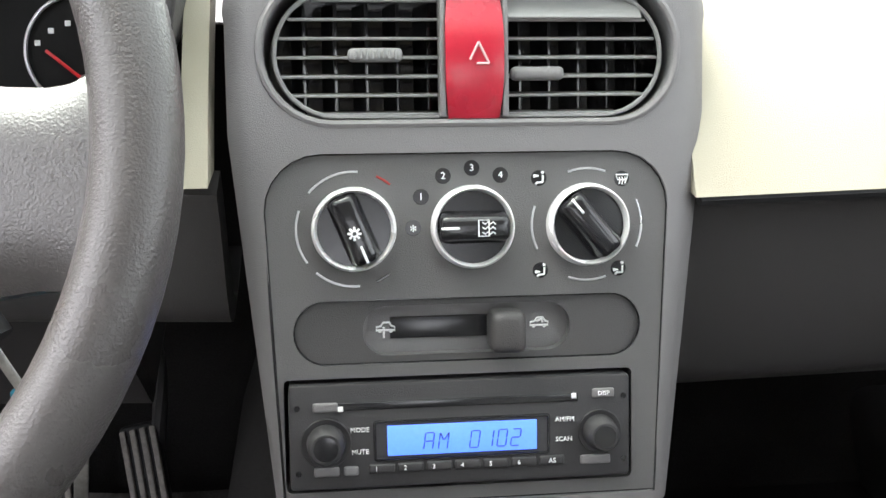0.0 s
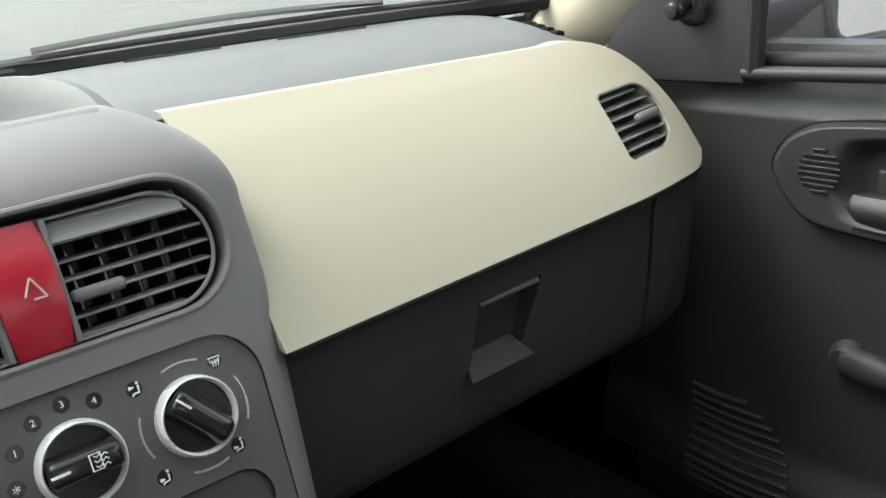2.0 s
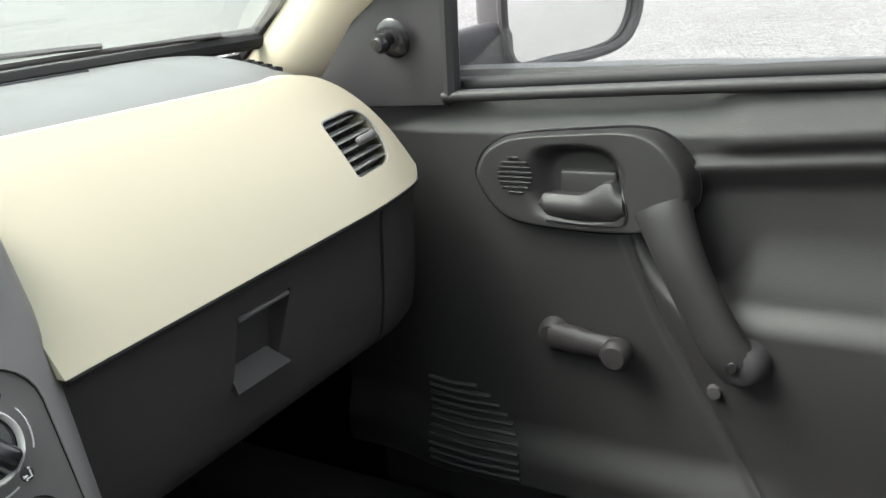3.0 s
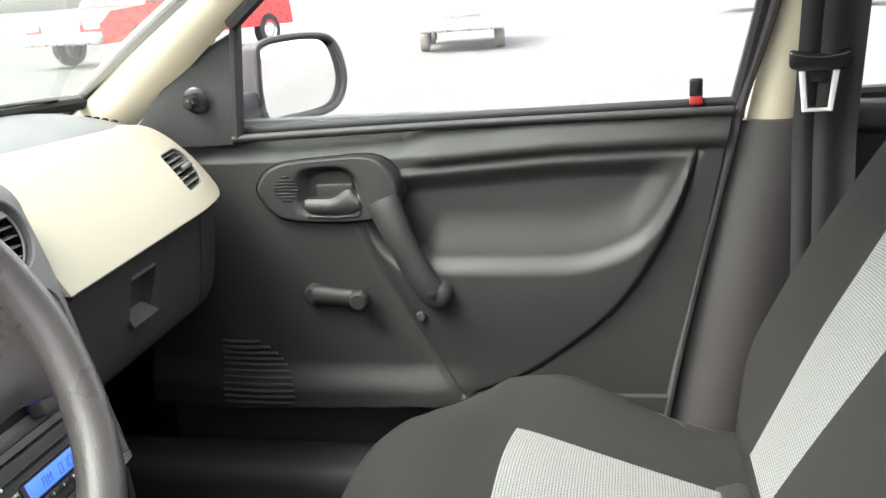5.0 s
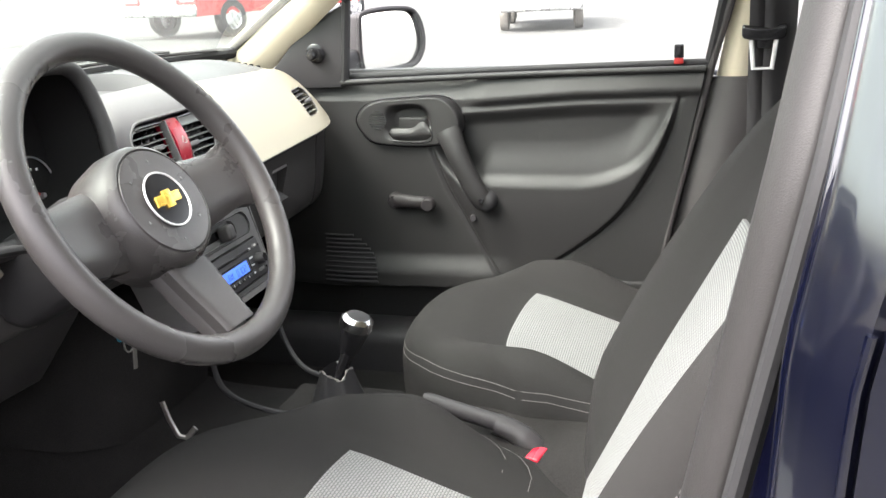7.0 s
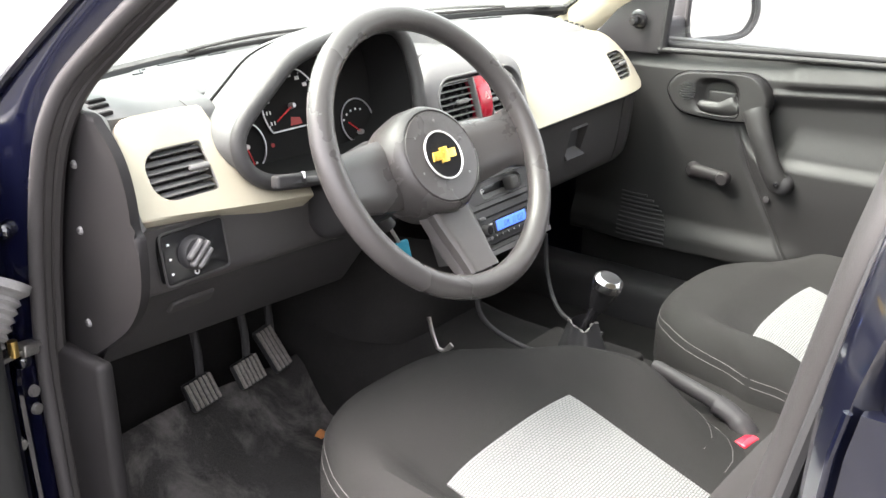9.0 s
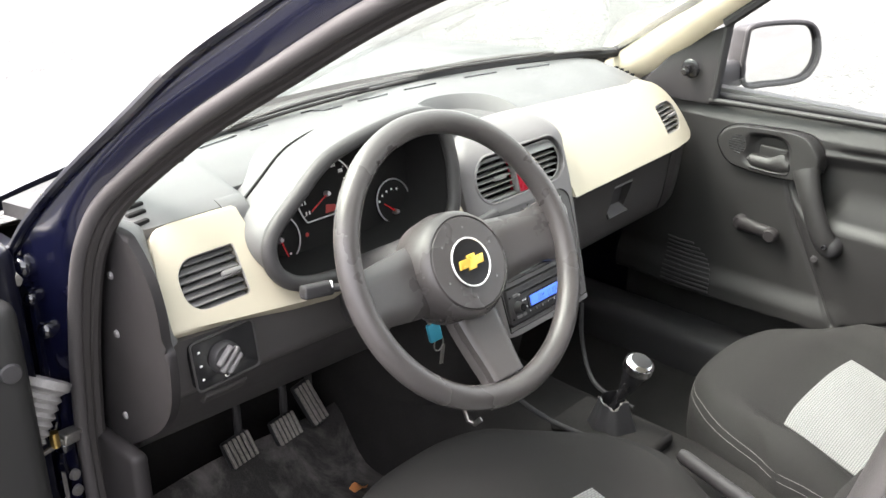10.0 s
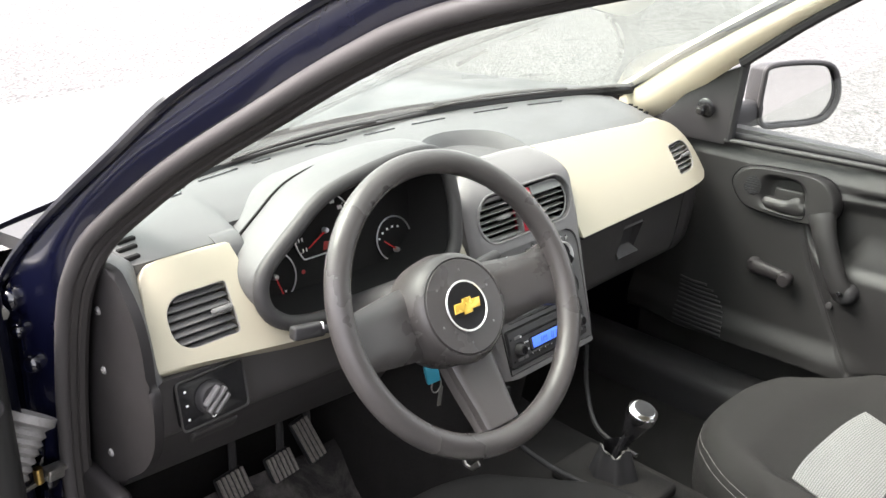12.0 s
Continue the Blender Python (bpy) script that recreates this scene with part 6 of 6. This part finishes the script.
def jamb_skin(u, v):
    p = bl[round(u * (len(bl) - 1))]
    q = sl_[round(u * (len(sl_) - 1))]
    r = q.lerp(p, v)
    return r + Vector((-0.006 * math.sin(math.pi * v), 0, 0)) + Vector((0.004, 0, 0))


part("painted_jamb", grid(jamb_skin, 66, 8, (0.03, 0.01, 0)), JAMB, jamb, "dark blue painted door jamb")
part("pillar_gutter", tube(bl, 0.006, 8), GLOSS, jamb)
for x, y in ((-0.712, 0.962), (-0.724, 0.995)):
    part("jamb_fold", tube(curve([(x, y, 0.42), (x - 0.004, y + 0.004, 0.70), (x - 0.002, y, 0.93)]), 0.007, 8), EDGE, jamb)
# sill under the opening
part("sill", rbox(pose(-0.68, 0.45, 0.36), (0.05, 0.55, 0.05), 0.02, 3), PAINT, jamb)
part("sill_seal", tube([(-0.69, 0.86, 0.42), (-0.69, 0.1, 0.42)], 0.014, 8), SEAL, jamb)
part("kick_panel", rbox(pose(-0.665, 0.96, 0.55), (0.012, 0.12, 0.16), 0.01, 2), ENDG, jamb)
part("hinge_pillar", rbox(pose(-0.748, 1.0, 0.66), (0.04, 0.02, 0.30), 0.012, 2), PAINT, jamb)
# hinges, check strap and harness boot between door and jamb
for z in (0.60, 0.955):
    hi = part("hinge", rbox(pose(-0.755, 0.955, z, 0, 0, 35), (0.03, 0.012, 0.03), 0.006, 2), PAINT, jamb, "dark blue painted steel hinge")
    part("knuckle", lathe([(0, 0.04), (0.011, 0.038), (0.012, 0), (0.011, -0.038), (0, -0.04)], pose(-0.785, 0.945, z), 16), STEEL, hi)
    part("bolt", lathe([(0, 0.01), (0.008, 0.009), (0.009, 0)], frame_at((-0.742, 0.935, z), (1, 0, 0), (0, 0, 1)), 6), STEEL, hi)
# glossy domes added to give the jamb its bright sky glints
for x, y, z, q in ((-0.724, 0.952, 0.958, 0.014), (-0.720, 0.953, 0.915, 0.010), (-0.712, 0.945, 0.870, 0.012), (-0.716, 0.947, 0.700, 0.012)):
    part("glint_dome", lathe([(0, 0.008), (q * 0.5, 0.007), (q * 0.85, 0.003), (q, -0.004)], frame_at((x, y, z), (0.8, -0.6, 0), (0, 0.15, 1)), 20), EDGE, jamb)
for z in (0.665, 0.640):
    part("jamb_bolt", lathe([(0, 0.006), (0.007, 0.0055), (0.008, 0.0)], frame_at((-0.716, 0.930, z), (1, 0.3, 0), (0, 0, 1)), 12), STEEL, jamb)
harness = thing("harness_boot", "pale grey corrugated rubber cable boot between door and body", "rubber boot", (-0.76, 0.94, 0.76))
prof = []
for k in range(23):
    prof.append((0.024 - 0.006 * k / 22 + 0.0045 * (k % 2), 0.115 * k / 22))
bd_ = Vector((-0.52, -0.50, -0.69)).normalized()
bf = frame_at((-0.735, 0.926, 0.812), Vector((0.0, -1.0, 0.25)), bd_.cross(Vector((0.0, -1.0, 0.25))))
part("bellows", lathe(prof, bf, 24), BOOTGREY, harness)
part("flange", lathe([(0, 0.006), (0.028, 0.006), (0.033, 0.002), (0.033, -0.008)], bf, 24), BOOTGREY, harness)
check = thing("check_strap", "worn steel door check strap", "check strap", (-0.74, 0.92, 0.68))
part("bar", rbox(pose(-0.755, 0.925, 0.722, 0, 0, 14), (0.06, 0.009, 0.003), 0.001, 1), STEEL, check)
part("bracket", rbox(pose(-0.714, 0.932, 0.722, 0, 8, 14), (0.012, 0.010, 0.008), 0.003, 2), STEEL, check)
part("pin", lathe([(0, 0.012), (0.006, 0.011), (0.006, -0.01)], pose(-0.735, 0.922, 0.732), 14), BRASS, check)

# centre pillar on the driver's side: seal, painted pillar, striker
bp = thing("driver_centre_pillar", "dark blue centre pillar with rubber seal and door striker", "pillar", (-0.68, 0.0, 0.4), "", "structure")


def bp_line(z, x, y, rise):
    """A line up the pillar: its plan at the height of the sill and how it leans back."""
    return Vector((x + 0.30 * max(z - 1.05, 0), y + (0.95 - z) * rise, z))


def pillar_edge(z):
    """The rolled front edge of the painted outer panel."""
    return Vector((-0.690 + 0.30 * max(z - 1.05, 0), 0.0115 + (0.97 - z) * (0.05 if z < 0.97 else 0.17), z))


BZ = [0.38 + 1.0 * k / 40 for k in range(41)]


def pillar_trim(u, v):
    """The rounded grey lining strip down the front of the pillar."""
    z = 0.38 + 1.0 * v
    a = bp_line(z, -0.645, 0.045, 0.195)
    b = bp_line(z, -0.671, 0.023, 0.195)
    bulge = math.sin(math.pi * u) ** 0.6
    return a.lerp(b, u) + Vector((-0.008, 0.003, 0)) * bulge


part("lining", grid(pillar_trim, 12, 40, (0.03, -0.02, 0)), TRIMG, bp, "rounded grey lining strip")
part("inner_lining", grid(lambda u, v: bp_line(0.38 + 1.0 * v, -0.642 + 0.09 * u, 0.042 - 0.03 * u, 0.195), 4, 24, (0, -0.02, 0)), DOOR, bp)
part("seal", tube([bp_line(z, -0.676, 0.020, 0.192) for z in BZ], 0.0058, 8, False, (1, 0, 0)), RUBBER, bp, "black rubber door seal")


def jamb_face(u, v):
    """The painted recess between the seal and the outer panel: it closes to nothing towards the roof."""
    z = 0.38 + 1.0 * v
    a = bp_line(z, -0.676, 0.012, 0.188)
    b = pillar_edge(z) + Vector((0.004, -0.004, 0))
    p = a.lerp(b, u)
    return p + Vector((0.007, -0.006, 0)) * math.sin(math.pi * u)


part("painted_recess", grid(jamb_face, 10, 40, (0.02, -0.01, 0)), JAMB, bp, "dark blue painted recess")
part("shut_line", tube([pillar_edge(z) + Vector((0.004, -0.001, 0)) for z in BZ], 0.003, 6, False, (1, 0, 0)), RUBBER, bp)
stm = frame_at((-0.684, 0.031, 0.766), (0.45, -0.9, 0), (0, 0.1, 1))
stk = part("striker", tube([shift(stm, u, v, 0.006 if k == 1 else 0.002).translation for k, (u, v) in enumerate(((-0.007, -0.010), (0.0, 0.011), (0.007, -0.010)))], 0.0022, 8, True, stm.col[2].to_3d()), SEAL, bp, "steel door striker loop")
part("striker_plate", prism(stadium(0, -0.002, 0.006, 0.008, 0.003, 3), shift(stm, 0, 0, -0.003), 0.004), PAINT, stk)
# rear door, its painted outside
ro = thing("rear_driver_door", "glossy dark blue rear door, closed", "car door", (-0.74, -0.5, 0.4))


def door_roll(u, v):
    """The door's front face: a tight rolled edge, then a flat turned to the front, stepped at the latch's height."""
    z = 0.38 + 1.0 * v
    e = pillar_edge(z)
    o = Vector((-0.752 + 0.30 * max(z - 1.05, 0), e.y - 0.032, z))
    step = 0.010 * smooth01((z - 0.838) / 0.012) * (1 - smooth01((z - 1.0) / 0.1))
    r = min(u / 0.25, 1.0)
    return e.lerp(o, u) + Vector((-0.004, 0.006 + step * u, 0)) * math.sin(math.pi / 2 * r) * (1 - 0.6 * max(u - 0.5, 0))


part("front_face", grid(door_roll, 24, 60, (0.02, -0.02, 0)), GLOSS, ro, "glossy painted front edge of the door")
part("edge_roll", tube([door_roll(0.04, k / 40) + Vector((0, -0.001, 0)) for k in range(41)], 0.0045, 10, False, (1, 0, 0)), EDGE, ro, "rolled glossy paint edge")
part("skin", grid(lambda u, v: door_roll(1.0, 0.62 * v) + Vector((-0.022 * math.sin(math.pi * min(v * 1.05, 1)) * smooth01(u * 12), -0.006 - 0.9 * u, 0)), 20, 24, (0.03, 0, 0)), GLOSS, ro)
part("edge_strip", tube([door_roll(1.0, 0.62 * k / 24) + Vector((-0.001, 0.0, 0)) for k in range(25)], 0.0025, 8), EDGE, ro)
part("window_frame", tube([door_roll(1.0, 0.60 + 0.4 * k / 10) + Vector((0.02, -0.03, 0)) for k in range(11)], 0.02, 8), PAINT, ro)
rp2 = part("window_pane", grid(lambda u, v: Vector((side_x(1.0 + 0.36 * v, -1, 0.70), -0.06 - 0.8 * u, 1.0 + 0.36 * v)), 4, 6), PANE_S, ro)
rp2.visible_shadow = False

# the driver's own door, swung wide open
dd = thing("driver_door", "open driver's door with grey trim panel", "car door", (-0.80, 0.93, 0.4))
hm = Matrix.Translation((-0.80, 0.87, 0.0)) @ Euler((0, 0, radians(-8))).to_matrix().to_4x4()
part("trim_panel", rbox(hm @ pose(-0.445, 0.03, 0.665), (0.48, 0.025, 0.29), 0.024, 5), DOOR, dd, "dark grey door trim")
part("skin", rbox(hm @ pose(-0.447, 0.085, 0.68), (0.50, 0.03, 0.32), 0.02, 3), PAINT, dd)
part("trim_screw", lathe([(0, 0.004), (0.011, 0.003), (0.013, 0)], hm @ frame_at((0.012, 0.004, 0.872), (1, 0, 0), (0, 0, 1)), 18), DARK, dd)
part("window_frame", tube([hm @ Vector(p) for p in ((0.0, 0.06, 0.98), (-0.20, 0.06, 1.14), (-0.45, 0.06, 1.32), (-0.90, 0.06, 1.34), (-0.95, 0.06, 0.98))], 0.02, 8), PAINT, dd)

# ---- yard: other vehicles and a building ----
def simple_car(kind, label, paint, m, length=4.2, width=1.7, height=1.42, pickup=False, glazing=None, tread=None):
    """A parked vehicle seen from afar: body, cabin, glass, lamps and wheels."""
    L, W = length / 2, width / 2
    car = thing("parked_" + kind, label, kind, tuple(m.translation))
    prof = [(-L, 0.42), (-L + 0.05, 0.85), (-L + 0.15, 0.95), (L - 1.3, 1.0), (L - 0.25, 0.92), (L, 0.72), (L, 0.4)]
    pm = m @ Matrix.Translation((0, W, 0)) @ Euler((radians(90), 0, 0)).to_matrix().to_4x4()
    part("body", prism(prof, pm, width, 0.06), paint, car)
    cab = [(-L + (1.9 if pickup else 0.5), 0.96), (-L + (2.0 if pickup else 0.9), height), (L - 1.75, height), (L - 1.15, 0.99)]
    cmx = m @ Matrix.Translation((0, W - 0.1, 0)) @ Euler((radians(90), 0, 0)).to_matrix().to_4x4()
    part("cabin", prism(cab, cmx, width - 0.2, 0.05), paint, car)
    glz = [(a * 0.97 + 0.0, 0.5 * (b - 0.99) * 1.6 + 1.03) for a, b in cab]
    part("side_glass", prism(glz, m @ Matrix.Translation((0, W - 0.09, 0)) @ Euler((radians(90), 0, 0)).to_matrix().to_4x4(), width - 0.18, 0.0), glazing or GREY, car)
    part("grille", rbox(m @ pose(L, 0, 0.68), (0.03, W * 0.5, 0.12), 0.02, 1), CHROME, car)
    part("bumper", rbox(m @ pose(L + 0.03, 0, 0.5), (0.09, W, 0.1), 0.05, 2), SILVER, car)
    part("number_plate", rbox(m @ pose(L + 0.125, 0, 0.5), (0.01, 0.17, 0.06), 0.008, 1), WHITE, car, "blank pale number plate")
    for s in (-1, 1):
        part("headlight", rbox(m @ pose(L - 0.02, s * (W - 0.2), 0.74), (0.05, 0.17, 0.09), 0.03, 2), WHITE, car)
        for x in (-L + 0.8, L - 0.85):
            wm_ = m @ Matrix.Translation((x, s * (W - 0.08), 0.33)) @ Euler((radians(-90 * s), 0, 0)).to_matrix().to_4x4()
            tyre = part("wheel", lathe([(0.2, 0.1), (0.31, 0.1), (0.33, 0.06), (0.33, -0.06), (0.2, -0.1)], wm_, 28), tread or RUBBER, car)
            part("rim", lathe([(0, 0.08), (0.08, 0.09), (0.19, 0.07), (0.205, 0.1)], wm_, 20), SILVER, tyre)
    return car


simple_car("pickup", "bright red pickup truck parked on the gravel", REDPAINT, pose(19.1, 10.0, 0, 0, 0, 163) @ Matrix.Scale(1.15, 4), 5.2, 1.85, 1.75, True)
# tyres and glazing are paled to imitate glare washing out the far car
simple_car("car", "small white car parked far off on the gravel", WHITEPAINT, pose(17.2, 3.2, 0, 0, 0, 188) @ Matrix.Scale(0.88, 4), 4.0, 1.65, 1.45, False, SILVER, DUSTY_FADED)
tr = thing("flatbed_trailer", "long pale grey flatbed trailer standing in the yard", "trailer", (24, -7, 0))
part("bed", rbox(pose(24, -7, 0.75, 0, 0, 80), (5.0, 1.1, 0.16), 0.03, 1), SILVER, tr)
for k in (-1, 1):
    part("wheel", lathe([(0, 0.12), (0.4, 0.12), (0.45, 0.06), (0.45, -0.1), (0, -0.12)], pose(23.2 + k * 0.6 - 0.3, -7.6 + k * 1.4, 0.45) @ Euler((0, radians(90), 0)).to_matrix().to_4x4(), 20), RUBBER, tr)
part("leg", rbox(pose(24.4, -3.2, 0.35), (0.08, 0.08, 0.35), 0.02, 1), STEEL, tr)
# an unseen concrete wall, added to hold back light from the driver's side
yw = part("light_block_wall", rbox(pose(-3.4, -1, 0.9), (0.1, 14, 0.9), 0.02, 1), CONCRETE, None, "", False)
tagged(yw, "unseen plain grey concrete wall, added to block light from the driver's side", "wall", "", "structure")
# a whitewashed building behind the car, seen in the door mirror
bd = thing("yard_building", "whitewashed single-storey building with dark openings", "building", (14, -32, 0))
wall = part("wall", rbox(pose(14, -32, 2.6, 0, 0, -12), (14, 0.2, 2.6), 0.02, 1), WHITEPAINT, bd)
for k in range(5):
    part("opening", rbox(pose(14, -32, 1.5, 0, 0, -12) @ pose(-10 + 5 * k, 0.16, 0), (1.1 + 0.3 * (k % 2), 0.08, 1.3), 0.02, 1), DARK, wall)
part("roof_edge", rbox(pose(14, -32, 5.3, 0, 0, -12), (14.3, 0.6, 0.14), 0.02, 1), SILVER, bd)
